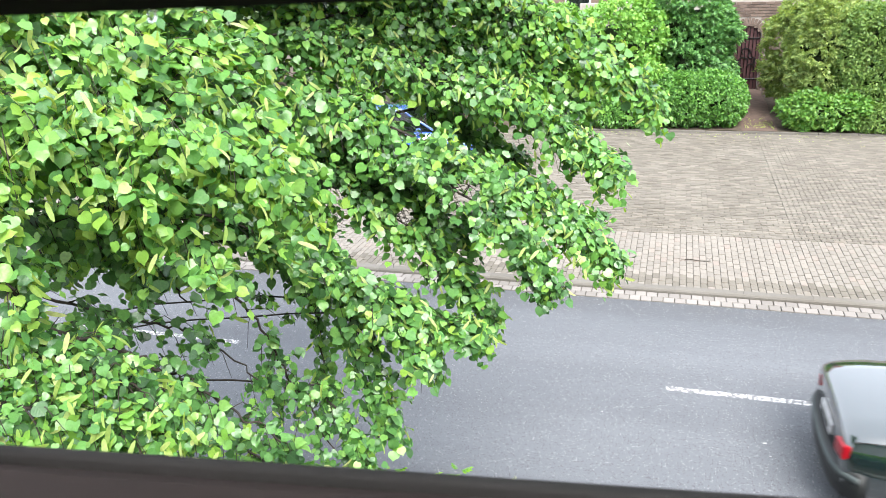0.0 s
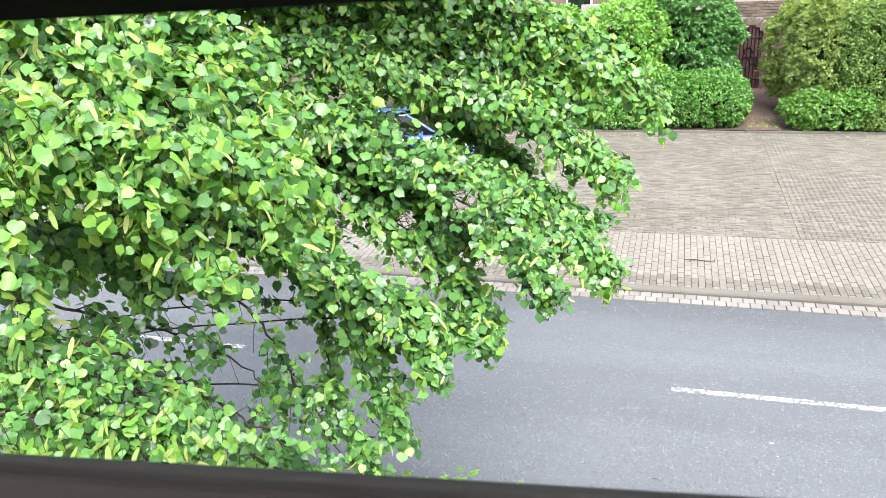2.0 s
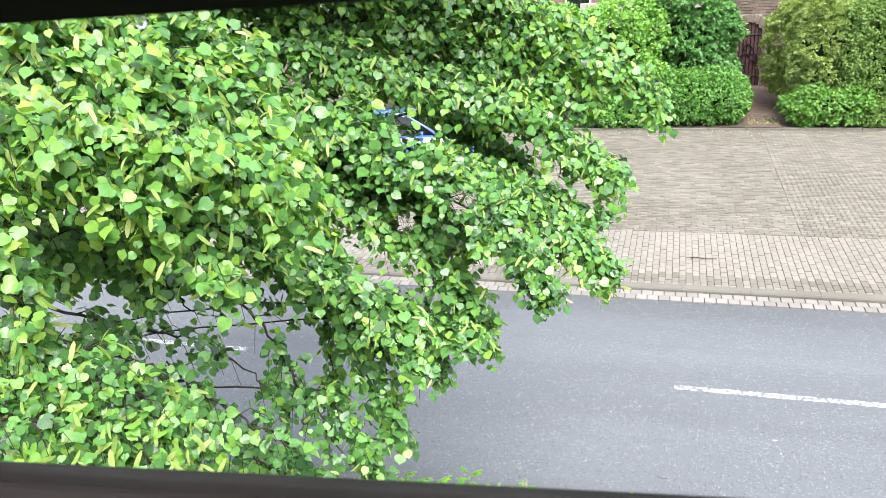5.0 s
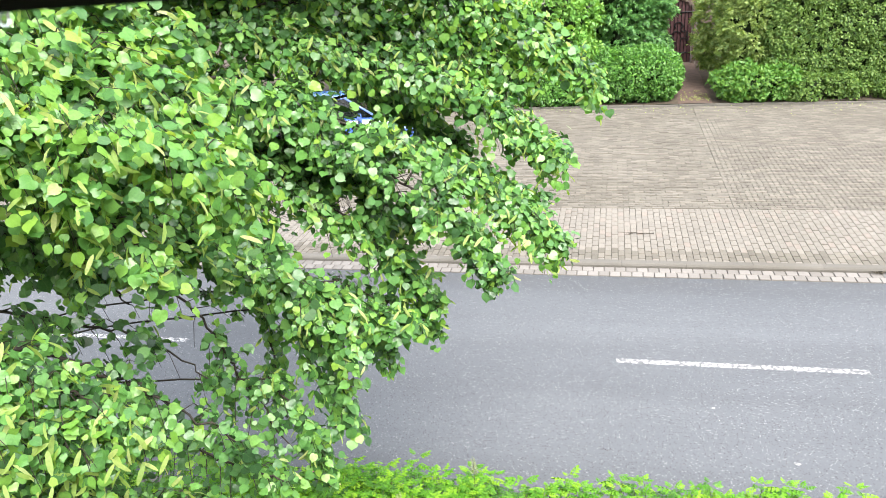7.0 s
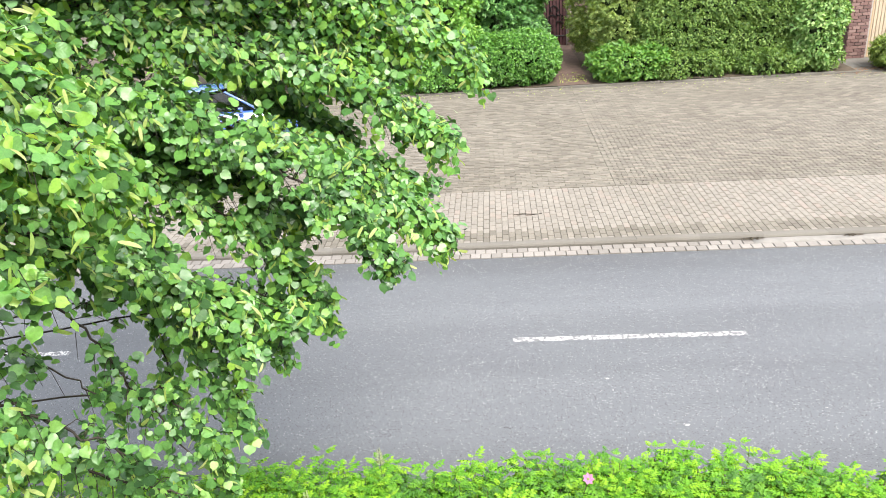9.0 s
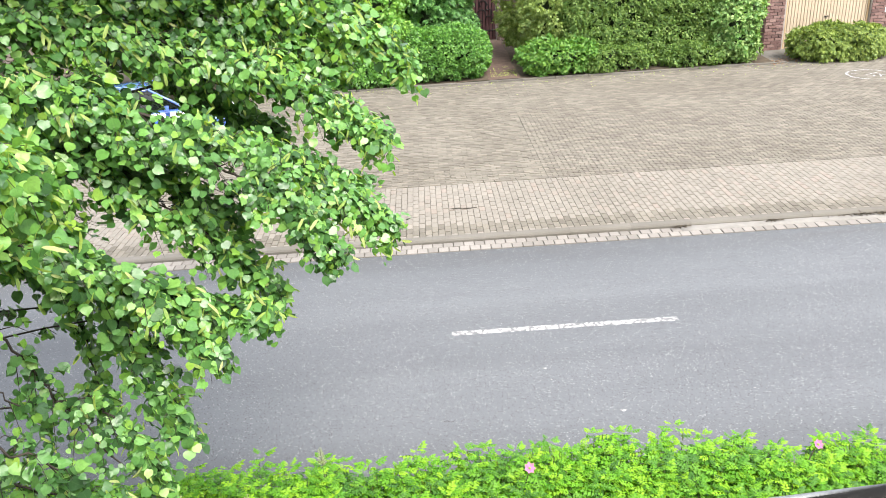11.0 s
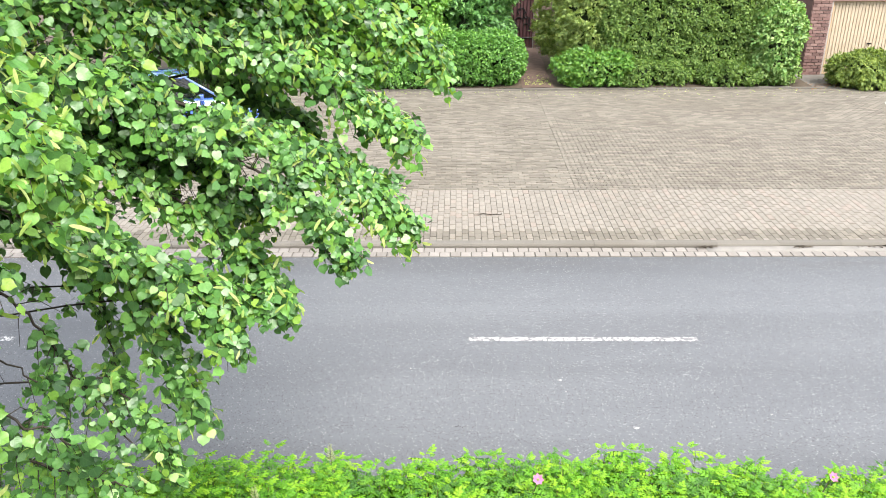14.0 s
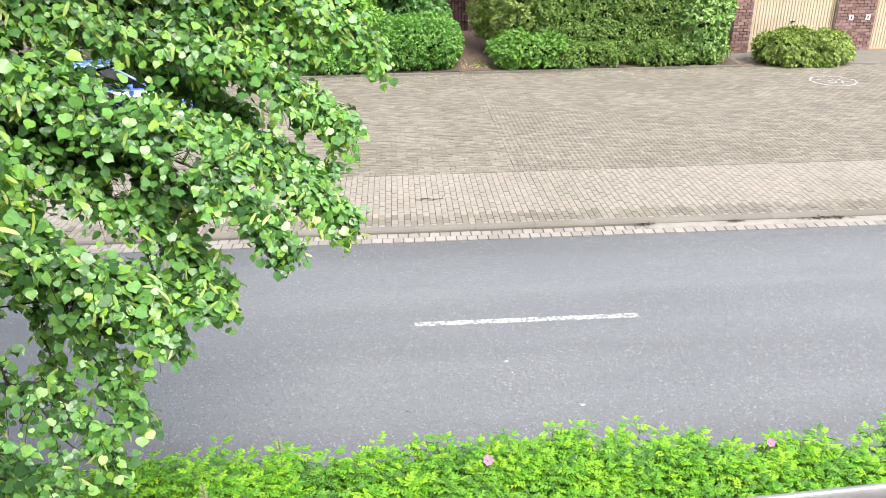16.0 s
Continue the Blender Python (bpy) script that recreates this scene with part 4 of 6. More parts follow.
# ---- rose hedge below the window ----
def rose_bush(x, y, half, seed, count):
    """Upright leafy shoots, each crowned by a rosette of young leaves."""
    bush = empty("rose_bush", pose(x, y, 0.05), "bright green wild rose bush before the house", "bush", "rose hedge")
    r = np.random.default_rng(seed)
    shoots, old, young = [], [], []
    for i in range(count):
        bx, by = r.uniform(-half[0], half[0]), r.uniform(-half[1], half[1])
        edge = max(abs(bx) / half[0], abs(by) / half[1])
        top = half[2] * (1.0 - 0.06 * edge ** 3) * r.uniform(0.86, 0.97) + (0.05 if r.random() < 0.03 else 0)
        lean = Vector((r.normal(0, 0.08), r.normal(0, 0.06), 0))
        tip = Vector((bx, by, top)) + lean
        root = Vector((bx * 0.7, by * 0.7, 0.0))
        shoots.append((root, root.lerp(tip, 0.6) + lean * 0.4, tip))
        fresh = r.random() < 0.75
        for j in range(22):
            u = 1 - 0.38 * (j / 22) ** 1.3
            p = root.lerp(tip, u) + lean * (u * 0.6)
            a = j * 2.4 + r.uniform(-0.4, 0.4)
            up = r.uniform(0.2, 0.7) if j < 6 else r.uniform(-0.2, 0.5)
            d = Vector((math.cos(a), math.sin(a), up))
            nn = (r.normal(0, 0.2) - 0.5 * up * d.x, r.normal(0, 0.2) - 0.5 * up * d.y, 1.0)
            size = r.uniform(0.066, 0.110) * (0.62 if j < 3 else 1.0)
            (young if fresh and j < 8 else old).append((p + d * 0.012, d, nn, size))
    for name, rows, mat in (("foliage", old, ROSE_LEAF), ("young_foliage", young, ROSE_TIP)):
        lp, ld, ln, ls = (np.array([row[q] for row in rows]) for q in range(4))
        leaves(name, PINNATE, lp, ld, ln, ls, mat, bush)
    bm = bmesh.new()
    for stem in shoots:
        add_tube(bm, stem, [0.006, 0.004, 0.002], 4)
    tagged(part("woody_growth", bm, ROSE_STEM, bush), kind="stuff")
    return bush


ROSES = []
# the hedge bellies out and in along the kerb
BELLY = {0.7: 0.12, 1.8: 0.02, 2.9: -0.14, 4.0: -0.06}
for i, x in enumerate((-5.9, -4.8, -3.7, -2.6, -1.5, -0.4, 0.7, 1.8, 2.9, 4.0, 5.1, 6.2)):
    for j, y in enumerate((4.55, 3.5)):
        ROSES.append(rose_bush(x + 0.3 * (j % 2) + random.uniform(-0.1, 0.1), y + BELLY.get(x, 0.0) + random.uniform(-0.03, 0.03), (0.74, 0.66, 1.0 + random.uniform(-0.02, 0.02)), 40 + 3 * i + j, (200 if -3.3 < x < 4.5 else 40, 14)[j]))


def rose_bloom(x, y, z, size):
    f = empty("rose_bloom", pose(x, y, z, 38, 10, 0), "single pink wild rose flower on the hedge", "flower", "rose blooms")
    a = np.arange(7) * 2 * math.pi / 7
    d = np.stack([np.cos(a), np.sin(a), np.full(7, 0.35)], 1)
    ob = leaves("petals", leaf_blade(0.85, -0.05, -0.1), d * 0.004, d, np.tile([0, 0, 1.0], (7, 1)), np.full(7, size), PETAL, f)
    bm = bmesh.new()
    add_lathe(bm, [(0.001, 0.0), (0.010, 0.004), (0.008, 0.012), (0.001, 0.014)], 8)
    part("stamens", bm, BRACT, f, "yellow stamens")
    bm = bmesh.new()
    add_tube(bm, [(0, 0, 0), (0.01, -0.01, -0.06), (0.0, -0.16, -0.30)], [0.003, 0.004, 0.005], 5)
    part("stalk", bm, ROSE_STEM, f)


rose_bloom(0.59, 4.80, 1.14, 0.048)
rose_bloom(2.83, 4.84, 1.14, 0.042)
rose_bloom(-2.30, 4.89, 1.14, 0.036)


def grass_spike(x, y, z):
    """A tall grass stalk with a feathery seed head."""
    g = empty("grass_spike", pose(x, y, 0.05), "pale feathery grass seed head above the hedge", "grass", "grass spikes")
    bm = bmesh.new()
    add_tube(bm, [(0.03, 0, 0), (0.01, 0, z * 0.6), (0, 0, z - 0.03)], [0.004, 0.003, 0.0015], 5)
    part("stalk", bm, ROSE_STEM, g)
    n = 90
    u = np.linspace(0, 1, n)
    a = u * 40
    d = np.stack([np.cos(a), np.sin(a), np.full(n, 0.9)], 1)
    pos = np.stack([0.006 * np.cos(a), 0.006 * np.sin(a), z - 0.19 + 0.16 * u], 1)
    leaves("seed_head", leaf_blade(0.16, 0.02, 0.1), pos, d, unit(n) + [0, 0, 0.5], 0.045 * (1.15 - 0.75 * u), SEED_HEAD, g)


grass_spike(-1.03, 5.05, 1.24)
grass_spike(-1.56, 4.70, 1.13)


# ---- linden tree ----
TRUNK = Vector((-5.1, 3.6, 0.05))
tree = empty("linden_tree", Matrix.Translation(TRUNK), "large linden tree with fresh heart-shaped leaves and pale bracts", "tree")


def trunk_mesh():
    bm = bmesh.new()
    pts, rad = [], []
    for i, z in enumerate(np.linspace(0, 10.0, 16)):
        pts.append((0.10 * math.sin(z * 0.7), 0.08 * math.sin(z * 0.5 + 1) - 0.05, z))
        rad.append(0.24 * (1 - z / 12.5) + (0.10 if i == 0 else 0.0))
    return add_tube(bm, pts, rad, 14)


part("trunk", trunk_mesh(), BARK, tree, "grey-brown furrowed trunk", True)


def curve(points, n):
    """A smooth line through the points."""
    p = [np.array(q, float) for q in points]
    p = [2 * p[0] - p[1]] + p + [2 * p[-1] - p[-2]]
    out = []
    for i in range(1, len(p) - 2):
        for u in np.linspace(0, 1, n, endpoint=i == len(p) - 3):
            a, b, c, d = p[i - 1], p[i], p[i + 1], p[i + 2]
            out.append(0.5 * (2 * b + (c - a) * u + (2 * a - 5 * b + 4 * c - d) * u * u + (3 * b - a - 3 * c + d) * u ** 3))
    return np.array(out)


# open spots of the crown, where bare twigs cross: two ends and their radii
CROWN_GAPS = [
    ((-1.24, 3.60, 4.37), (-2.17, 6.30, 3.78), 0.11, 0.19),
    ((-1.02, 3.80, 3.99), (-1.61, 6.00, 3.31), 0.07, 0.12),
    ((-1.29, 3.60, 3.90), (-2.15, 6.00, 3.07), 0.06, 0.10),
    ((-1.90, 2.50, 3.84), (-3.80, 5.00, 2.53), 0.10, 0.18),
    ((-1.59, 2.40, 3.68), (-3.32, 5.00, 2.08), 0.10, 0.17),
    ((-2.62, 2.50, 3.77), (-5.03, 4.80, 2.51), 0.10, 0.16),
    ((-2.82, 2.60, 4.02), (-5.00, 4.60, 3.15), 0.07, 0.11),
    ((-1.66, 2.40, 3.43), (-3.32, 4.80, 1.70), 0.05, 0.08),
    ((-1.53, 2.80, 3.60), (-2.74, 5.00, 2.39), 0.06, 0.10),
    ((-1.50, 3.20, 4.14), (-2.81, 6.00, 3.26), 0.05, 0.07),
    ((-2.03, 2.60, 4.01), (-3.90, 5.00, 2.96), 0.05, 0.09),
    ((-1.56, 2.40, 3.87), (-3.30, 5.00, 2.46), 0.11, 0.20),
    ((-1.67, 2.40, 3.62), (-3.51, 5.00, 1.93), 0.08, 0.15),
    ((-1.50, 2.80, 3.49), (-2.70, 5.00, 2.17), 0.05, 0.08),
    ((-1.43, 2.80, 3.06), (-2.57, 5.00, 1.38), 0.05, 0.08),
]
gap_dice = random.Random(5)


def in_gap(q):
    p = Vector(q) + TRUNK
    for a, b, ra, rb in CROWN_GAPS:
        a, b = Vector(a), Vector(b)
        u = (p - a).dot(b - a) / (b - a).length_squared
        if -0.05 < u < 1.05:
            off = (p - a - (b - a) * u).length / (ra + (rb - ra) * u)
            if off < 1.25 and gap_dice.random() < min(0.93, (1.25 - off) * 2.5):
                return True
    return False


LEAF_MESHES = []
for fold, droop in ((0.22, 0.25), (0.10, 0.35), (0.32, 0.15)):
    tv, tf = leaf_heart(fold, droop)
    me = bpy.data.meshes.new("leaf")
    me.from_pydata([tuple(v) for v in tv], [], tf)
    me.uv_layers.new(name="blade").data.foreach_set("uv", tv[np.concatenate([np.array(f) for f in tf])][:, :2].astype(np.float32).ravel())
    me.polygons.foreach_set("use_smooth", [True] * len(me.polygons))
    me.materials.append(LIT_YOUNG_LEAF)
    LEAF_MESHES.append(me)


def bough(points, radius, twigs, per_twig, seed, leaf=0.056, bracts=0.09, single=0, thick=0.012, near=False, young=0.5):
    """A limb from the trunk, bare at first, then set with drooping leafy twigs. young: share of brighter tip leaves,
    set low on boughs in shade.
    """
    r = np.random.default_rng(seed)
    path = curve(points, 10) - np.array(TRUNK)
    at = min(max(path[0][2] - 0.5, 2.0), 8.5)
    root = np.array([0.0, 0.0, at])
    limb = np.concatenate([curve([root, root * 0.45 + path[0] * 0.55 + [0, 0, 0.10], path[0]], 6)[:-1], path])
    limb = limb + r.normal(0, 0.012, limb.shape)
    bm = bmesh.new()
    add_tube(bm, limb - root, list(np.linspace(thick, 0.004, len(limb))), 6)
    pos, dr, nm, sz, tips = [], [], [], [], []
    bp, bd, bn, bs = [], [], [], []
    m = len(path) - 1
    joined = limb[3:6]
    for i in range(int(twigs * 1.45)):
        u = (i + r.random()) / twigs
        if u > 1:
            k = r.random()
            spot = joined[1] * (1 - k) + path[0] * k
            u = 0.0
        else:
            spot = None
        f = u * m
        a = int(min(f, m - 1))
        o = path[a] + (path[a + 1] - path[a]) * (f - a) if spot is None else spot
        along = path[min(a + 2, m)] - path[max(a - 1, 0)]
        along = along / np.linalg.norm(along)
        side = np.cross(along, [0, 0, 1.0])
        side /= np.linalg.norm(side) + 1e-6
        ang = r.uniform(0, 2 * math.pi)
        out = side * math.cos(ang) + np.array([0, 0, 1.0]) * (0.55 * math.sin(ang) - 0.10) + along * r.uniform(0.2, 0.9)
        out /= np.linalg.norm(out)
        taper = min(1.0, 0.55 + 1.2 * (1 - u)) if u > 0.6 else 1.0
        length = radius * taper * r.uniform(0.55, 1.25)
        tw = [o, o + out * length * 0.5 + [0, 0, 0.02], o + out * length + [0, 0, -0.30 * length]]
        if r.random() < 0.2 or not (in_gap(tw[1]) or in_gap(tw[2])):
            add_tube(bm, [q - root for q in tw], [0.0035, 0.0022, 0.0012], 4)
        for j in range(int(per_twig * 1.2) if near else per_twig):
            v = (j + r.random()) / per_twig
            q = tw[0] * (1 - v) ** 2 + 2 * tw[1] * v * (1 - v) + tw[2] * v * v
            s = 1 if j % 2 else -1
            across = np.cross(out, [0, 0, 1.0]) * s
            lift = r.uniform(0.02, 0.05)
            q = q + across * lift + r.normal(0, 0.022, 3)
            d = across * 0.5 + out * 0.5 + np.array([0, 0, r.uniform(-0.75, 0.05)]) + r.normal(0, 0.25, 3)
            away = q - o
            n0 = np.array([0.05, -0.40, 1.0]) + away / (np.linalg.norm(away) + 1e-6) * 0.5 + r.normal(0, 0.6, 3)
            if in_gap(q):
                continue
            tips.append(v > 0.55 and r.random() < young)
            pos.append(q - root)
            dr.append(d)
            nm.append(n0)
            sz.append(leaf * (0.80 if near else 0.97) * r.uniform(0.5, 1.2))
            if r.random() < bracts:
                bp.append(q - root + away / (np.linalg.norm(away) + 1e-6) * 0.035 + np.array([0.0, -0.012, 0.015]))
                bd.append(np.array([r.normal(0, 0.8), r.normal(0, 0.8), -0.8]))
                bn.append(r.normal(0, 0.8, 3) + [0, -0.5, 0.7])
                bs.append(r.uniform(0.055, 0.09))
    limb_ob = part("bough", bm, TWIG, tree, "", True)
    limb_ob.location = root
    pos, dr, nm, sz, tips = map(np.array, (pos, dr, nm, sz, tips))
    if single:
        order = np.linalg.norm(pos + root + np.array(TRUNK) - [0, 0, EYE_Z], axis=1).argsort()
        rot = frames_of(dr, nm)
        for k in order[:single]:
            ob = new("leaf", LEAF_MESHES[k % 3])
            ob.parent = limb_ob
            mm = Matrix([list(map(float, row)) for row in rot[k]]).to_4x4()
            ob.matrix_basis = Matrix.Translation(pos[k]) @ mm @ Matrix.Scale(float(sz[k]), 4)
        rest = order[single:]
        pos, dr, nm, sz, tips = pos[rest], dr[rest], nm[rest], sz[rest], tips[rest]
    # Lit and shaded leaves as two colours: tips take the brighter one.
    for name, pick, mat in (("leaves", ~tips, LEAF), ("young_leaves", tips, LIT_YOUNG_LEAF)):
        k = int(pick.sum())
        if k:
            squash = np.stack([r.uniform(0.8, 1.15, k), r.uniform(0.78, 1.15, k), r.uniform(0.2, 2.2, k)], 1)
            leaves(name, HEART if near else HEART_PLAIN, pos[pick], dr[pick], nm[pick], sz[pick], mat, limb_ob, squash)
    if bp:
        leaves("blossom_growth", leaf_bract(), np.array(bp), np.array(bd), np.array(bn), np.array(bs), BRACT, limb_ob)
    return limb_ob


BOUGHS = [
    bough([(-2.98, 4.65, 5.07), (-1.65, 5.21, 4.91), (-0.75, 5.48, 4.61), (-0.16, 5.57, 4.15)], 0.34, 205, 22, 1, 0.050, young=0.75),
    bough([(-2.34, 4.48, 4.73), (-1.38, 4.88, 4.44), (-0.75, 5.05, 4.08), (-0.36, 5.03, 3.78)], 0.3, 170, 21, 2, 0.051),
    bough([(-2.23, 4.19, 4.47), (-1.37, 4.51, 4.04), (-0.76, 4.66, 3.68), (-0.31, 4.63, 3.29)], 0.27, 150, 20, 3, 0.049, bracts=0.12),
    bough([(-1.94, 4.32, 4.28), (-1.26, 4.35, 3.84), (-0.84, 4.35, 3.55), (-0.68, 4.28, 3.26)], 0.23, 115, 19, 4, 0.049, bracts=0.02, young=0.15),
    bough([(-3.21, 3.72, 4.54), (-2.41, 4.11, 4.18), (-1.65, 4.41, 3.62), (-1.05, 4.47, 2.95)], 0.31, 205, 17, 5, 0.056),
    bough([(-3.16, 3.81, 4.26), (-2.40, 3.98, 3.72), (-1.85, 4.04, 3.07), (-1.57, 3.83, 2.36)], 0.23, 120, 15, 6, 0.058, young=0.3),
    bough([(-2.39, 2.51, 4.89), (-2.05, 2.70, 4.77), (-1.79, 2.96, 4.60), (-1.60, 3.01, 4.24)], 0.30, 115, 16, 7, 0.060, bracts=0.19, near=True, young=0.75),
    bough([(-2.43, 2.22, 4.72), (-2.17, 2.37, 4.55), (-1.98, 2.49, 4.34), (-1.72, 2.64, 3.84)], 0.26, 94, 14, 8, 0.060, bracts=0.19, single=300, near=True, young=0.8),
    bough([(-3.19, 2.66, 4.25), (-2.78, 2.84, 4.01), (-2.47, 3.00, 3.80), (-2.31, 3.09, 3.54)], 0.25, 87, 14, 9, 0.056, bracts=0.02, young=0.2),
    bough([(-2.54, 1.98, 3.97), (-2.17, 2.04, 3.84), (-1.92, 2.12, 3.69), (-1.70, 2.17, 3.46)], 0.18, 73, 13, 10, 0.050, bracts=0.19, near=True, young=0.8),
    bough([(-3.52, 2.80, 3.75), (-2.90, 3.04, 3.49), (-2.40, 3.25, 3.27), (-2.10, 3.36, 2.94)], 0.22, 40, 10, 11, 0.050, bracts=0.01, young=0.1),
    bough([(-4.24, 4.86, 5.18), (-2.94, 5.26, 4.90), (-1.95, 5.43, 4.56), (-1.35, 5.48, 4.23)], 0.50, 187, 19, 12, 0.060, bracts=0.08, young=0.35),
    bough([(-3.12, 4.32, 4.27), (-2.30, 4.61, 4.03), (-1.74, 4.67, 3.73), (-1.29, 4.67, 3.40)], 0.36, 135, 18, 13, 0.056, bracts=0.03, young=0.1),
    bough([(-2.81, 3.69, 3.66), (-2.36, 3.67, 3.27), (-2.05, 3.59, 2.83), (-1.77, 3.51, 2.41)], 0.22, 45, 11, 14, 0.050, bracts=0.03, young=0.15),
    bough([(-2.73, 2.52, 5.18), (-2.39, 2.71, 5.08), (-2.12, 2.88, 4.95), (-1.85, 3.15, 4.78)], 0.28, 105, 15, 15, 0.060, bracts=0.19, near=True, young=0.75),
    bough([(-2.42, 1.96, 4.64), (-2.30, 1.99, 4.43), (-2.24, 2.00, 4.23), (-2.20, 2.00, 3.99)], 0.17, 35, 11, 16, 0.058, bracts=0.2, near=True, young=0.8),
    bough([(-3.51, 3.88, 4.68), (-2.60, 4.19, 4.47), (-1.98, 4.41, 4.26), (-1.47, 4.49, 4.08)], 0.42, 165, 19, 17, 0.060, bracts=0.02, young=0.1),
    bough([(-3.77, 3.59, 4.24), (-2.95, 4.00, 3.99), (-2.40, 4.20, 3.72), (-1.97, 4.21, 3.41)], 0.36, 62, 15, 18, 0.058, bracts=0.02, young=0.1),
    bough([(-3.17, 4.66, 5.25), (-2.20, 5.12, 5.11), (-1.31, 5.42, 4.89), (-0.57, 5.63, 4.56)], 0.36, 170, 21, 19, 0.052, young=0.7),
    bough([(-2.80, 3.63, 3.92), (-2.14, 3.85, 3.58), (-1.70, 3.93, 3.26), (-1.35, 3.93, 2.87)], 0.26, 75, 14, 20, 0.056, bracts=0.1),
    bough([(-2.34, 3.85, 3.63), (-1.81, 3.97, 3.33), (-1.39, 4.08, 3.09), (-1.06, 4.18, 2.92)], 0.17, 90, 14, 21, 0.060, bracts=0.1),
    # Two unseen high boughs, added to shade the crown below.
    bough([(-3.60, 4.20, 6.20), (-2.60, 4.70, 6.15), (-1.70, 5.00, 5.95), (-1.00, 5.20, 5.70)], 0.60, 190, 11, 22, 0.090, bracts=0.1),
    bough([(-3.80, 4.80, 6.90), (-3.00, 5.60, 6.90), (-2.20, 6.10, 6.60), (-1.60, 6.30, 6.20)], 0.60, 150, 11, 23, 0.090, bracts=0.1),
    bough([(-3.20, 4.90, 4.75), (-2.20, 5.50, 4.55), (-1.45, 5.75, 4.30), (-0.85, 5.85, 4.05)], 0.26, 60, 18, 33, 0.054, bracts=0.02, young=0.2),
    # Six more unseen boughs with oversized leaves, added to block light from above.
    bough([(-3.30, 3.40, 5.75), (-2.70, 4.00, 5.85), (-2.20, 4.50, 5.80), (-1.70, 4.90, 5.60)], 0.48, 170, 11, 34, 0.096, bracts=0.02),
    bough([(-3.30, 5.20, 5.80), (-2.40, 6.00, 5.80), (-1.70, 6.60, 5.70), (-1.10, 7.00, 5.55)], 0.50, 170, 11, 35, 0.096, bracts=0.02),
    bough([(-4.60, 4.60, 6.60), (-3.40, 5.40, 7.00), (-2.30, 6.20, 7.00), (-1.40, 6.90, 6.60)], 0.95, 210, 8, 36, 0.141, bracts=0.0),
    bough([(-4.40, 3.80, 7.20), (-3.30, 4.20, 7.60), (-2.40, 4.60, 7.50), (-1.60, 5.00, 7.00)], 0.95, 210, 8, 37, 0.141, bracts=0.0),
    bough([(-4.80, 5.20, 5.60), (-3.80, 6.40, 5.90), (-2.90, 7.40, 5.90), (-2.10, 8.10, 5.50)], 0.80, 190, 8, 38, 0.128, bracts=0.0),
    bough([(-3.40, 3.30, 5.95), (-2.30, 3.70, 6.05), (-1.50, 4.10, 6.05), (-1.00, 4.40, 5.90)], 0.46, 200, 9, 39, 0.115, bracts=0.0),
    bough([(-2.10, 5.00, 4.80), (-1.35, 5.30, 4.55), (-0.90, 5.40, 4.35), (-0.58, 5.45, 4.15)], 0.26, 100, 20, 40, 0.050),
    bough([(-1.75, 5.30, 4.12), (-1.50, 5.35, 4.00), (-1.25, 5.40, 3.85), (-1.02, 5.40, 3.70)], 0.22, 55, 18, 41, 0.050, bracts=0.02, young=0.1),
    bough([(-2.60, 4.25, 3.60), (-2.25, 4.30, 3.30), (-2.20, 4.30, 2.75), (-2.17, 4.25, 2.25)], 0.17, 44, 14, 42, 0.052, bracts=0.05, young=0.2),
    bough([(-2.28, 2.47, 4.68), (-1.96, 2.54, 4.61), (-1.72, 2.63, 4.50), (-1.43, 2.70, 4.31)], 0.25, 110, 15, 26, 0.060, bracts=0.16, near=True, young=0.8),
    bough([(-2.37, 1.67, 3.85), (-2.17, 1.80, 3.75), (-2.02, 1.92, 3.65), (-1.82, 2.03, 3.49)], 0.20, 70, 13, 27, 0.050, bracts=0.14, near=True, young=0.8),
    bough([(-2.52, 1.78, 3.40), (-2.23, 1.94, 3.30), (-1.94, 2.10, 3.20), (-1.60, 2.36, 3.01)], 0.20, 90, 13, 28, 0.050, bracts=0.10, near=True),
    bough([(-2.98, 2.63, 4.79), (-2.60, 2.67, 4.59), (-2.31, 2.67, 4.36), (-2.17, 2.70, 4.05)], 0.26, 90, 14, 29, 0.060, bracts=0.14, near=True, young=0.6),
    bough([(-2.54, 2.62, 3.56), (-2.22, 2.75, 3.35), (-1.95, 2.84, 3.11), (-1.72, 2.93, 2.86)], 0.18, 30, 10, 30, 0.050, bracts=0.02, young=0.15),
    bough([(-2.58, 3.06, 3.05), (-2.24, 3.07, 2.81), (-1.91, 3.02, 2.68), (-1.58, 3.00, 2.60)], 0.22, 34, 12, 31, 0.050, bracts=0.10),
    bough([(-1.70, 4.63, 4.04), (-1.19, 4.81, 3.83), (-0.79, 4.87, 3.67), (-0.48, 4.90, 3.49)], 0.19, 60, 17, 32, 0.050, bracts=0.10),
    bough([(-1.72, 4.30, 3.16), (-1.46, 4.40, 2.97), (-1.23, 4.45, 2.84), (-1.11, 4.48, 2.67)], 0.09, 34, 9, 43, 0.050, bracts=0.02, young=0.1, thick=0.006),
    bough([(-1.74, 4.20, 3.04), (-1.56, 4.25, 2.87), (-1.42, 4.28, 2.70), (-1.38, 4.28, 2.54)], 0.08, 26, 8, 44, 0.050, bracts=0.02, young=0.1, thick=0.006),
    bough([(-1.91, 3.60, 2.84), (-1.78, 3.65, 2.55), (-1.71, 3.70, 2.31), (-1.67, 3.70, 2.10)], 0.14, 44, 12, 45, 0.050, bracts=0.08, young=0.4, thick=0.006),
]


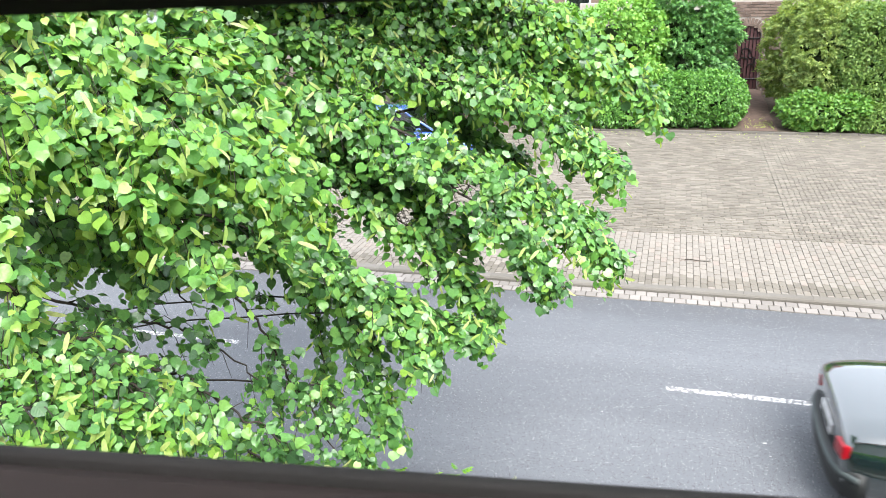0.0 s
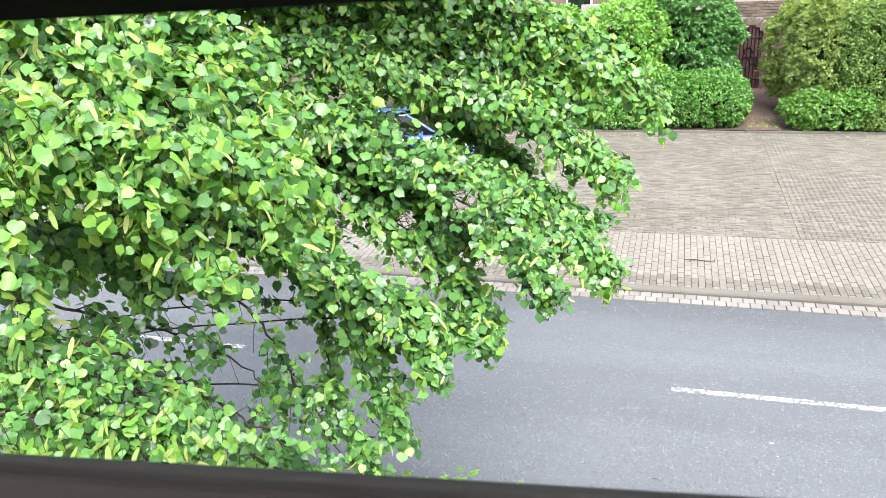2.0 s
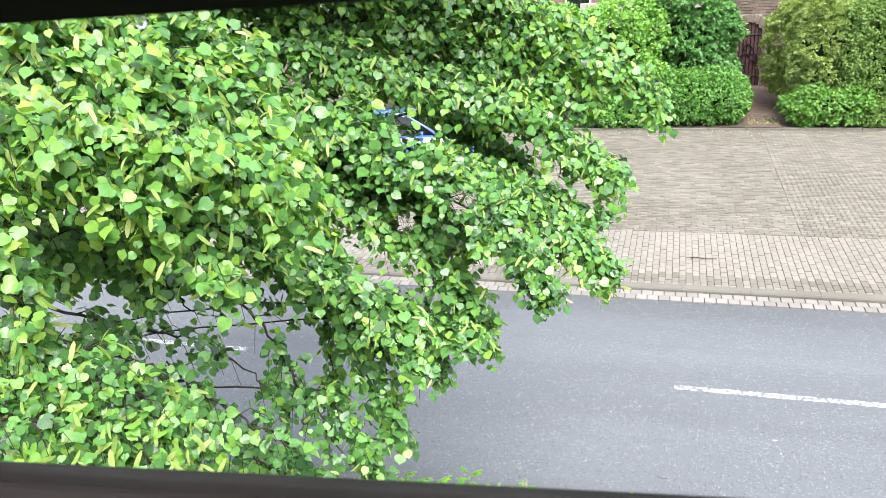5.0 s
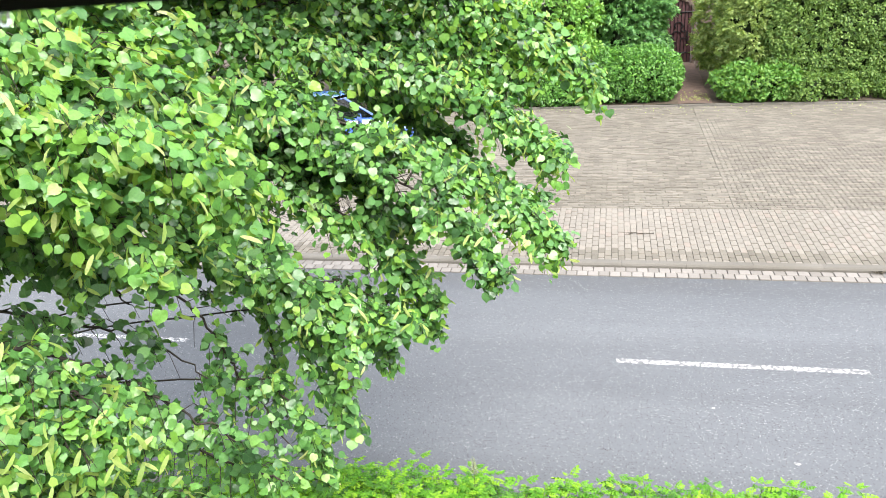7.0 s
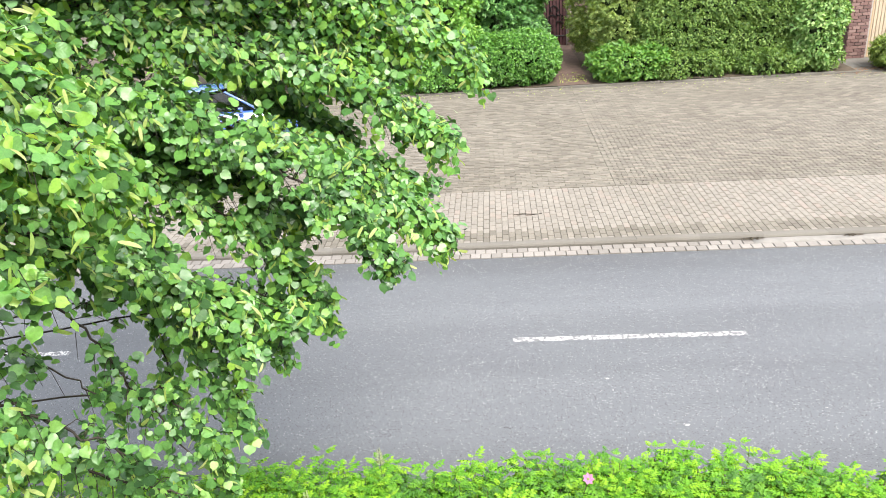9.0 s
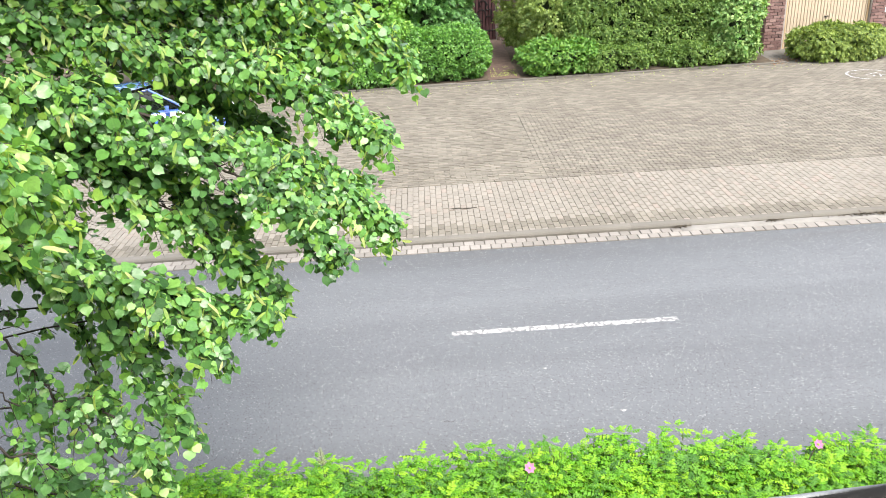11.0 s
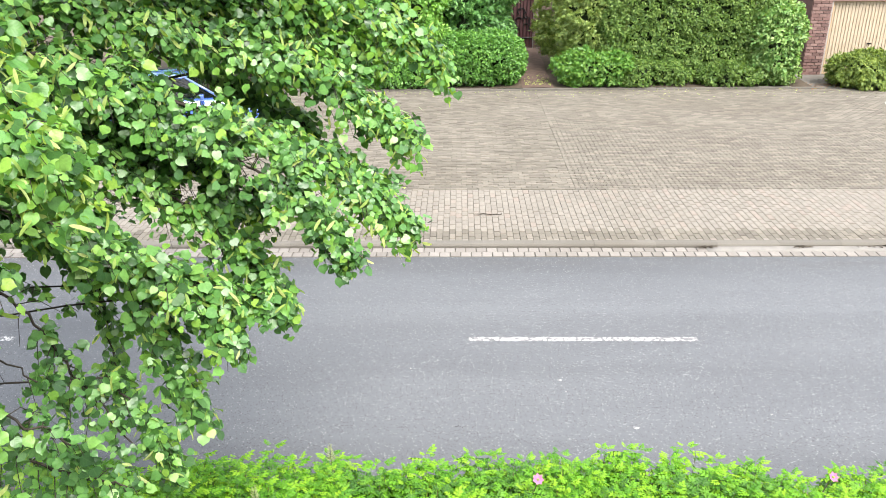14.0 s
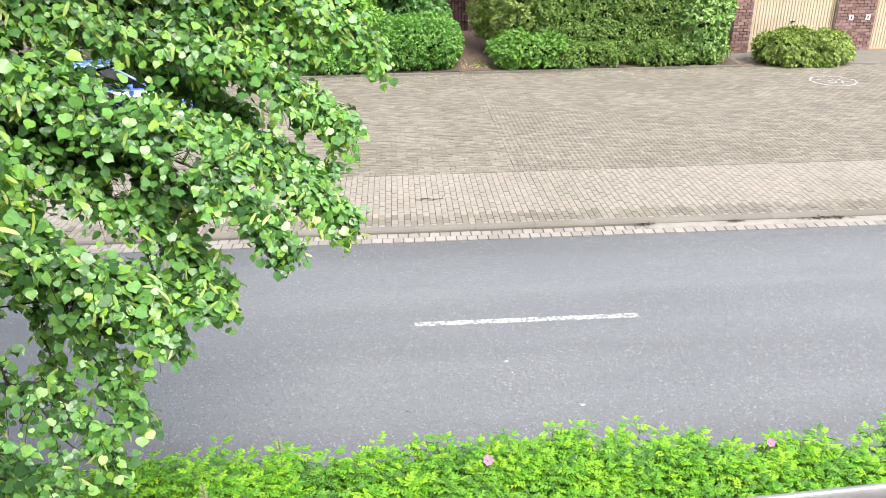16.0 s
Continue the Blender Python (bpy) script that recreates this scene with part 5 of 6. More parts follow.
# ---- cars ----
def loft(bm, sections, close=True):
    """Skins rings of points; every ring is (x, [(y, z), ...])."""
    rings = [[bm.verts.new((x, y, z)) for y, z in ring] for x, ring in sections]
    n = len(rings[0])
    for r, s in zip(rings, rings[1:]):
        for k in range(n):
            bm.faces.new((r[k], r[(k + 1) % n], s[(k + 1) % n], s[k]))
    bm.faces.new(rings[0])
    bm.faces.new(rings[-1])
    bmesh.ops.recalc_face_normals(bm, faces=bm.faces[:])
    return bm


def body_ring(w, low, shoulder, top):
    half = [(0.0, top), (w * 0.55, top - 0.008), (w * 0.86, top - 0.035), (w * 0.96, shoulder), (w, (low + shoulder) / 2 + 0.05), (w * 0.985, low + 0.10), (w * 0.90, low), (0.0, low)]
    return half + [(-y, z) for y, z in half[-2:0:-1]]


def wrap_round(z0, z1, x0, half, thick):
    """A bar that follows the rounded rear end from one flank to the other."""
    bm = bmesh.new()
    rings = []
    for y in np.linspace(-half, half, 17):
        u = abs(y) / half
        x = x0 + 0.06 * u ** 2 + 0.15 * u ** 8
        mid = (z0 + z1) / 2
        rings.append([bm.verts.new(p) for p in ((x + 0.02, y, z0), (x, y, mid), (x + 0.015, y, z1), (x + thick, y, z1), (x + thick, y, z0))])
    for r, s in zip(rings, rings[1:]):
        for k in range(5):
            bm.faces.new((r[k], r[(k + 1) % 5], s[(k + 1) % 5], s[k]))
    bm.faces.new(rings[0])
    bm.faces.new(rings[-1])
    bmesh.ops.recalc_face_normals(bm, faces=bm.faces[:])
    return bm


def sedan(name, m, paint, label):
    """A saloon car; it faces +x, its rear axle behind, origin on the ground at the rear end."""
    car = empty(name, m, label, "car")
    bm = bmesh.new()
    secs = [(0.0, body_ring(0.70, 0.34, 0.80, 0.87)), (0.025, body_ring(0.76, 0.32, 0.83, 0.915)), (0.10, body_ring(0.79, 0.28, 0.86, 0.945)), (0.22, body_ring(0.815, 0.26, 0.87, 0.965)), (0.42, body_ring(0.84, 0.23, 0.885, 0.98)),
            (1.05, body_ring(0.87, 0.20, 0.90, 0.985)), (2.2, body_ring(0.88, 0.19, 0.89, 0.96)), (3.2, body_ring(0.87, 0.20, 0.86, 0.93)), (4.1, body_ring(0.83, 0.22, 0.76, 0.80)),
            (4.42, body_ring(0.74, 0.28, 0.64, 0.68)), (4.50, body_ring(0.62, 0.34, 0.56, 0.60))]
    loft(bm, secs)
    ob = part("body", bm, paint, car, "", True)
    # greenhouse
    base = [(0.72, 0.70, 0.96), (3.30, 0.72, 0.93)]
    roof = [(1.42, 0.56, 1.40), (2.55, 0.57, 1.40)]
    v = {}
    for s in (1, -1):
        v["br", s] = (base[0][0], s * base[0][1], base[0][2])
        v["bf", s] = (base[1][0], s * base[1][1], base[1][2])
        v["rr", s] = (roof[0][0], s * roof[0][1], roof[0][2])
        v["rf", s] = (roof[1][0], s * roof[1][1], roof[1][2])
    for name, f in (("rear_window", (("br", 1), ("br", -1), ("rr", -1), ("rr", 1))), ("windscreen", (("bf", -1), ("bf", 1), ("rf", 1), ("rf", -1))),
                    ("side_window", (("bf", 1), ("br", 1), ("rr", 1), ("rf", 1))), ("side_window", (("br", -1), ("bf", -1), ("rf", -1), ("rr", -1)))):
        bm = bmesh.new()
        bm.faces.new([bm.verts.new(v[k]) for k in f])
        bmesh.ops.solidify(bm, geom=bm.faces[:], thickness=0.006)
        part(name, bm, CAR_GLASS, car, "dark tinted window glass")
    bm = bmesh.new()
    rings = []
    for x, w, z in ((1.36, 0.54, 1.385), (1.44, 0.565, 1.415), (1.95, 0.585, 1.435), (2.45, 0.575, 1.42), (2.60, 0.55, 1.385)):
        rings.append((x, [(0, z + 0.018), (w * 0.6, z + 0.012), (w, z - 0.008), (w + 0.015, z - 0.035), (-w - 0.015, z - 0.035), (-w, z - 0.008), (-w * 0.6, z + 0.012)]))
    loft(bm, rings)
    part("roof", bm, paint, car, "", True)
    for s in (1, -1):
        for a, b in (((0.70, 0.715, 0.95), (1.40, 0.57, 1.40)), ((3.32, 0.73, 0.92), (2.57, 0.58, 1.40)), ((2.05, 0.735, 0.94), (2.05, 0.585, 1.41))):
            bm = bmesh.new()
            add_tube(bm, [(a[0], s * a[1], a[2]), (b[0], s * b[1], b[2])], [0.034, 0.030], 6)
            part("pillar", bm, paint, car, "", True)
        # lamps
        bm = bmesh.new()
        add_box(bm, 0.0, 0.0, 0.0, 0.20, 0.20, 0.15, 0.03, pose(-0.012, 0.57 if s > 0 else -0.77, 0.655, 0, 0, -10 * s))
        part("tail_lamp", bm, RED_LAMP, car, "red tail lamp")
        bm = bmesh.new()
        add_box(bm, 0, 0, 0, 0.14, 0.30, 0.11, 0.02, pose(4.33, 0.40 if s > 0 else -0.70, 0.56))
        part("headlight", bm, CLEAR_LAMP, car, "clear headlight")
        bm = bmesh.new()
        add_box(bm, 2.86, 0.86 if s > 0 else -1.03, 0.93, 2.98, 1.03 if s > 0 else -0.86, 1.05, 0.025)
        part("wing_mirror", bm, paint, car)
    bumper = part("rear_bumper", wrap_round(0.27, 0.56, -0.085, 0.84, 0.10), BLACK_PLASTIC, car, "blackish plastic bumper", True)
    part("strip", wrap_round(0.46, 0.53, -0.097, 0.85, 0.03), BUMPER_STRIP, bumper, "grey plastic bumper strip", True)
    bm = bmesh.new()
    add_box(bm, 4.36, -0.78, 0.30, 4.58, 0.78, 0.50, 0.045)
    part("front_bumper", bm, BLACK_PLASTIC, car, "dark grey plastic bumper")
    plate = box("number_plate", (-0.022, -0.26, 0.60, -0.006, 0.26, 0.71), WHITE_PLASTIC, car, 0.003, label="white plate with a dark bar")
    box("bar", (-0.027, -0.19, 0.63, -0.021, 0.19, 0.68), PLATE_BAR, plate, 0.001)
    for x in (0.95, 3.55):
        for s in (1, -1):
            spin = new("wheel")
            spin.parent = car
            spin.location = (x, s * 0.76, 0.31)
            bm = bmesh.new()
            add_lathe(bm, [(0.20, -0.09), (0.29, -0.095), (0.31, -0.07), (0.31, 0.07), (0.29, 0.095), (0.20, 0.09)], 28, None, "Y")
            part("tyre", bm, RUBBER, spin, "", True)
            bm = bmesh.new()
            add_lathe(bm, [(0.03, s * 0.085), (0.08, s * 0.075), (0.17, s * 0.06), (0.205, s * 0.092), (0.205, -s * 0.05), (0.03, -s * 0.05)], 28, None, "Y")
            part("rim", bm, ALLOY, spin)
    return car


passing_car = sedan("passing_car", pose(1.67, 7.48, 0.03), CAR_GREEN, "dark green saloon car driving along the road")
sedan("parked_car", pose(-9.2, 18.6, 0.045, 0, 0, 14), CAR_BLUE, "bright blue saloon car parked on the forecourt")


# ---- pieces of the road's edge and the paving, nearest first as single stones ----
def stone_mesh(name, l, w, h, chamfer, material):
    a, b = l / 2, w / 2
    v = [(-a, -b, -h), (a, -b, -h), (a, b, -h), (-a, b, -h), (-a, -b, -chamfer), (a, -b, -chamfer), (a, b, -chamfer), (-a, b, -chamfer)]
    a, b = a - chamfer, b - chamfer
    v += [(-a, -b, 0), (a, -b, 0), (a, b, 0), (-a, b, 0)]
    f = [(8, 9, 10, 11)] + [(o + i, o + (i + 1) % 4, o + 4 + (i + 1) % 4, o + 4 + i) for o in (0, 4) for i in range(4)]
    return np.array(v), f


def bone_mesh(l, w, h, chamfer):
    """A double-T block: broad ends, narrow waist."""
    a, e, n = l / 2, w / 2 + 0.009, w / 2 - 0.013
    half = [(-a, -e), (-a * 0.52, -e), (-a * 0.36, -n), (a * 0.36, -n), (a * 0.52, -e), (a, -e)]
    ring = half + [(-x, -y) for x, y in half]
    k = len(ring)
    v = [(x, y, -h) for x, y in ring] + [(x, y, -chamfer) for x, y in ring]
    v += [(x - math.copysign(chamfer, x), y - math.copysign(chamfer, y), 0) for x, y in ring]
    f = [tuple(range(2 * k, 3 * k))] + [(o + i, o + (i + 1) % k, o + k + (i + 1) % k, o + k + i) for o in (0, k) for i in range(k)]
    return np.array(v), f


def pave(spots, template, material, parent, name, near, lift=0.003):
    """spots: x, y, z, turn. Those picked by near(x, y) become single stones, at most 300; the rest is joined."""
    tv, tf = template
    me = bpy.data.meshes.new(name)
    me.from_pydata([tuple(v) for v in tv], [], tf)
    me.materials.append(material)
    rest = []
    made = 0
    for x, y, z, turn in spots:
        z += random.uniform(-lift, lift)
        tilt = (random.uniform(-0.6, 0.6), random.uniform(-0.6, 0.6))
        turn += random.uniform(-0.7, 0.7)
        if made < 300 and near(x, y):
            ob = new(name, me)
            ob.parent = parent
            ob.matrix_basis = pose(x, y, z, *tilt, turn)
            made += 1
        else:
            rest.append((x, y, z, *tilt, turn))
    if not rest:
        return
    rest = np.array(rest)
    a = np.radians(rest[:, 5])
    c, s = np.cos(a), np.sin(a)
    X = tv[None, :, 0] * c[:, None] - tv[None, :, 1] * s[:, None] + rest[:, 0:1]
    Y = tv[None, :, 0] * s[:, None] + tv[None, :, 1] * c[:, None] + rest[:, 1:2]
    Z = tv[None, :, 2] + np.radians(rest[:, 3:4]) * tv[None, :, 1] - np.radians(rest[:, 4:5]) * tv[None, :, 0] + rest[:, 2:3]
    v = np.stack([X, Y, Z], 2).reshape(-1, 3)
    k = len(tv)
    faces = [tuple(i + n * k for i in f) for n in range(len(rest)) for f in tf]
    tagged(from_arrays(name + "s", v.tolist(), faces, material, parent), kind="stuff")


things = {o.name: o for o in scene.objects}
gutter_bed, pavement_bed, court_bed = things["gutter_bed"], things["pavement"], things["forecourt"]

spots = []
for j, y in enumerate((ROAD_FAR + 0.088, ROAD_FAR + 0.266)):
    spots += [(x, y, 0.012 - 0.006 * j, 0) for x in np.arange(-22 + 0.08 * j, 4.0 if j else 26, 0.170)]
pave(spots, stone_mesh("gutter_stone", 0.158, 0.160, 0.05, 0.006, GUTTER), GUTTER, gutter_bed, "gutter_stone", lambda x, y: -4 < x < 11)

bm = bmesh.new()
rows = []
for x in np.arange(4.0, 26.0, 0.25):
    wob = [0.010 * noise.noise((x * 1.3, k * 5.0, 2.0)) for k in range(4)]
    rows.append([bm.verts.new((x + wob[0] * 3, ROAD_FAR + y + w, z)) for (y, z), w in zip(((0.178, -0.05), (0.182, 0.008), (0.27, 0.012), (0.352, 0.022)), wob[:3] + [0.0])])
for l, r in zip(rows, rows[1:]):
    for k in range(3):
        bm.faces.new((l[k], r[k], r[k + 1], l[k + 1]))
bm.faces.new(rows[0])
bmesh.ops.recalc_face_normals(bm, faces=bm.faces[:])
part("poured_strip", bm, POURED, gutter_bed, "pale poured concrete strip in the gutter", True)
for x, wide in ((4.07, 0.10), (5.55, 0.06), (6.95, 0.22), (7.3, 0.12)):
    n = int(260 * wide) + 14
    pos = np.stack([rng.normal(x, wide, n), rng.normal(ROAD_FAR + 0.335, 0.014, n), np.full(n, 0.030)], 1)
    crumbs = leaves("leaf_litter", BLADE, pos, unit(n) * [1, 1, 0.2], unit(n) * 0.4 + [0, 0, 1], rng.uniform(0.04, 0.08, n), DAMP_LITTER)
    tagged(crumbs, "dark damp leaf litter caught in the gutter", "leaves")

kerb_line = tagged(new("kerb"), "low weathered concrete kerb along the gutter", "kerb", kind="structure")
bm = bmesh.new()
prof = [(0.0, -0.1), (0.0, 0.035), (0.018, 0.062), (0.045, 0.072), (0.158, 0.068), (0.162, -0.1)]
ends = [[bm.verts.new((x, y, z)) for y, z in prof] for x in (0.0, 0.998)]
for i in range(6):
    bm.faces.new((ends[0][i], ends[0][(i + 1) % 6], ends[1][(i + 1) % 6], ends[1][i]))
bm.faces.new(ends[0])
bm.faces.new(ends[1])
bmesh.ops.recalc_face_normals(bm, faces=bm.faces[:])
kerb_me = bpy.data.meshes.new("kerb_stone")
bm.to_mesh(kerb_me)
bm.free()
kerb_me.materials.append(KERB)
for i in range(-60, 80):
    ob = new("kerb_stone", kerb_me)
    ob.parent = kerb_line
    ob.location = (i + 0.2, GUTTER_END + 0.002 + random.uniform(-0.003, 0.003), random.uniform(-0.003, 0.003))
near_kerb = tagged(new("kerb_near"), "low concrete kerb below the rose hedge", "kerb", kind="structure")
for i in range(-60, 80):
    ob = new("kerb_stone", kerb_me)
    ob.parent = near_kerb
    ob.matrix_basis = pose(i + 0.7, ROAD_NEAR + 0.002, 0, 0, 0, 180)
edge_line = tagged(new("edging"), "low concrete edging before the garden bed", "kerb", kind="structure")
bm = bmesh.new()
add_box(bm, 0, 0, -0.1, 0.99, 0.10, 0.10, 0.012)
edge_me = bpy.data.meshes.new("edging_stone")
bm.to_mesh(edge_me)
bm.free()
edge_me.materials.append(KERB)
for i in range(-22, 11):
    ob = new("edging_stone", edge_me)
    ob.parent = edge_line
    ob.location = (i - 0.1, COURT_END + 0.01 + random.uniform(-0.012, 0.012), random.uniform(-0.03, 0.0))

COL, LEN = 0.108, 0.2125
spots, half_spots = [], []
FIRST = KERB_END + 0.012
for i, x in enumerate(np.arange(-16, 26, COL)):
    if i % 2:
        half_spots += [(x, FIRST + LEN / 4, 0.045, 90), (x, FIRST + 11.75 * LEN, 0.045, 90)]
        spots += [(x, FIRST + (k + 1) * LEN, 0.045, 90) for k in range(11)]
    else:
        spots += [(x, FIRST + (k + 0.5) * LEN, 0.045, 90) for k in range(12)]
kerb_side = [s for s in spots if s[1] < FIRST + 2.2 * LEN]
spots = [s for s in spots if s[1] >= FIRST + 2.2 * LEN]
paver = stone_mesh("paver", LEN - 0.018, COL - 0.007, 0.05, 0.004, PAVER_LIGHT)
pave(kerb_side, paver, PAVER_GREY, pavement_bed, "dark_paver", lambda x, y: 0.2 < x < 3.2)
pave(spots, paver, PAVER_LIGHT, pavement_bed, "paver", lambda x, y: 0.2 < x < 3.2 and y < 14)
pave(half_spots, stone_mesh("paver", LEN / 2 - 0.008, COL - 0.008, 0.05, 0.004, PAVER_LIGHT), PAVER_LIGHT, pavement_bed, "half_paver", lambda x, y: False)

SEAM = 2.27
left_spots, right_spots, half_spots = [], [], []
for j, y in enumerate(np.arange(STRIP_END + 0.058, COURT_END - 0.04, COL)):
    slip = random.uniform(-0.004, 0.008)
    y += random.uniform(-0.004, 0.004)
    left_spots += [(x + random.uniform(-0.012, 0.012), y, 0.045, 0) for x in np.arange(SEAM - slip - LEN / 2 - (j % 2) * LEN / 2, -18, -LEN)]
    shift = (j % 2) * LEN / 2
    if j % 2:
        half_spots += [(SEAM - slip - LEN / 4, y, 0.045, 0), (SEAM + LEN / 4 - 0.003, y, 0.045, 0)]
    right_spots += [(x, y, 0.045, 0) for x in np.arange(SEAM + LEN / 2 - 0.003 + shift, 26, LEN)]
pave(left_spots, stone_mesh("paver", LEN - 0.006, COL - 0.019, 0.05, 0.004, PAVER_GREY), PAVER_GREY, court_bed, "block", lambda x, y: -1.0 < x < 2.3 and y < 16.5, 0.006)
far_spots = [s for s in right_spots if s[1] > 18.8 or s[0] > 14]
right_spots = [s for s in right_spots if s[1] <= 18.8 and s[0] <= 14]
pave(far_spots, stone_mesh("paver", LEN - 0.010, COL - 0.013, 0.05, 0.005, PAVER_GREY), PAVER_GREY, court_bed, "far_block", lambda x, y: False)
pave(right_spots, bone_mesh(LEN - 0.010, COL - 0.012, 0.05, 0.005), PAVER_GREY, court_bed, "bone_block", lambda x, y: False)

pave(half_spots, stone_mesh("paver", LEN / 2 - 0.010, COL - 0.013, 0.05, 0.005, PAVER_GREY), PAVER_GREY, court_bed, "half_block", lambda x, y: False)

# bricks of the garden wall and of the garage piers
whole, half_brick = brick_mesh(BRICK_PALE, 0.227, 0.11, 0.086), brick_mesh(BRICK_PALE, 0.107, 0.11, 0.086)


def in_gateway(x, z):
    dx = abs(x - GATE_X)
    if z < SPRING:
        return dx < GATE_R + 0.10
    return (dx ** 2 + (z - SPRING) ** 2) ** 0.5 < GATE_R + 0.28


lay_bricks(wall, whole, 1.2, 3.60, GATE_Z - 0.02, 3.25, GATE_Y + 0.05, in_gateway, half_brick)
for k in range(17):
    a = math.pi * (k + 0.5) / 17
    ob = new("arch_brick", whole)
    ob.parent = wall
    ob.matrix_basis = pose(GATE_X + (GATE_R + 0.125) * math.cos(a), GATE_Y + 0.045, SPRING + (GATE_R + 0.125) * math.sin(a), 0, -math.degrees(a), 0)
for side in (-1, 1):
    for k in range(17):
        ob = new("brick", half_brick)
        ob.parent = wall
        ob.location = (GATE_X + side * (GATE_R + 0.06), GATE_Y + 0.05, GATE_Z + 0.05 + COURSE * k)
whole, half_brick = brick_mesh(BRICK, 0.227, 0.11, 0.086), brick_mesh(BRICK, 0.107, 0.11, 0.086)
lay_bricks(garage, whole, 10.98, 11.62, 0.03, 2.3, G_Y + 0.05, None, half_brick)
lay_bricks(garage, whole, 14.38, 15.70, 0.03, 2.3, G_Y + 0.05, None, half_brick)


# ---- what moves: the car drives off, the boughs sway ----
# sway: seconds, centimetres along the road and upwards
SWAY = {
    1: [(0, 0.0, 0.0), (0.5, -0.1, -3.7), (1, 1.1, -0.3), (1.5, 1.5, 1.2), (2, 0.1, -2.1), (2.5, -0.1, -2.1), (3, 0.2, -2.1), (3.5, -0.6, -2.9), (6, -0.9, -3.5), (6.5, -0.4, -2.3), (7, 0.2, -2.7), (7.5, 1.5, -1.4), (8, 2.1, -0.8), (8.5, 0.4, -2.9), (9, 1.6, -2.0), (9.5, 1.3, -2.2), (10, 1.8, -3.0), (12.5, 0.6, -2.4), (13, 1.5, -0.7), (13.5, 1.3, -2.0), (14, 2.1, -1.8), (14.5, 1.9, -3.0), (15, 1.2, -2.9), (15.5, 1.0, -3.6), (16, 0.8, -4.0)],
    2: [(0, 0.0, 0.0), (0.5, -3.5, -3.1), (1, -0.6, -1.4), (1.5, -1.2, -1.0), (2, -3.3, -4.8), (2.5, -2.1, -3.1), (3, -3.0, -3.7), (3.5, -3.8, -5.1), (6, -3.5, -4.8), (6.5, -2.9, -4.4), (7, -0.7, -2.4), (7.5, 1.0, -1.4), (8, -0.6, -2.6), (8.5, 0.5, -1.7), (9, -2.9, -5.6), (9.5, -1.6, -3.7), (10, 0.7, -3.0), (12.5, 0.5, -3.1), (13, -0.3, -2.6), (13.5, -1.0, -2.8), (14, -0.4, -2.7), (14.5, -1.3, -3.7), (15, -0.4, -4.0), (15.5, -1.4, -4.5), (16, -2.3, -4.7)],
    3: [(0, 0.0, 0.0), (0.5, -2.6, -2.9), (1, -0.2, -1.2), (1.5, 0.3, -0.6), (2, -2.4, -3.1), (2.5, -3.0, -2.9), (3, -2.2, -2.3), (3.5, -4.3, -4.1), (6, -3.3, -3.3), (6.5, -4.3, -4.1), (7, -1.6, -2.8), (7.5, -0.0, -2.3), (8, 0.2, -2.3), (8.5, -1.0, -2.8), (9, -0.4, -3.0), (9.5, -6.9, -4.4), (10, 2.6, -0.4), (12.5, 2.0, 0.0), (13, 1.3, -1.2), (13.5, -1.5, -2.5), (14, -1.3, -2.4), (14.5, -2.1, -3.3), (15, -3.0, -3.5), (15.5, -3.3, -4.0), (16, -3.6, -4.2)],
    4: [(0, 0.0, 0.0), (0.5, 3.6, 3.6), (1, 8.6, 7.1), (1.5, 5.0, 3.9), (2, -1.9, -1.0), (2.5, -11.3, -4.7), (3, -5.7, -2.3), (3.5, -1.6, -0.8), (6, -7.6, -4.1), (6.5, -14.5, -8.0), (7, -5.0, -1.0), (7.5, 5.7, 4.1), (8, -2.8, -1.2), (8.5, -7.1, -4.6), (9, -7.6, -3.0), (9.5, -0.9, -0.2), (10, 2.4, 1.2), (12.5, 1.0, 1.0), (13, -2.2, -1.3), (13.5, -1.7, -0.9), (14, -6.5, -2.8), (14.5, -3.7, -2.1), (15, -3.6, -2.0), (15.5, -4.0, -2.0), (16, -6.0, -3.3)],
    5: [(0, 0.0, 0.0), (0.5, 0.2, 1.0), (1, 1.4, 2.2), (1.5, -0.4, 1.7), (2, 1.0, 1.8), (2.5, -0.1, 1.6), (3, 0.0, 1.6), (3.5, 0.1, 1.6), (6, -1.2, 0.6), (6.5, -0.8, 0.4), (7, 0.7, 0.8), (7.5, -1.0, -0.5), (8, -0.3, 0.2), (8.5, -1.2, -0.1), (9, -1.3, -0.6), (9.5, -0.9, -0.6), (10, -1.3, -0.8), (12.5, -0.2, 0.4), (13, 0.1, 0.5), (13.5, 0.8, 0.7), (14, 1.4, 1.4), (14.5, 1.0, 1.1), (15, 0.4, 0.9), (15.5, -0.1, 0.6), (16, -1.1, 0.2)],
    19: [(0, 0.0, 0.0), (0.5, 3.4, 1.3), (1, 3.6, 1.0), (1.5, 4.3, 1.8), (2, 3.3, 1.2), (2.5, -2.1, -0.6), (3, -8.6, -2.1), (3.5, -5.1, -1.2), (6, -4.5, -1.7), (6.5, -10.8, -3.7), (7, -13.1, -3.8), (7.5, -1.1, -0.2), (8, 2.2, 3.3), (8.5, -4.4, -0.8), (9, -12.5, -1.8), (9.5, -7.0, -0.6), (10, 2.2, 1.0), (12.5, -1.9, 0.4), (13, -4.2, 1.0), (13.5, 1.0, 1.7), (14, 1.7, 1.6), (14.5, -0.2, 1.0), (15, -2.8, -0.0), (15.5, -4.4, -0.5), (16, -3.3, -0.2)],
}


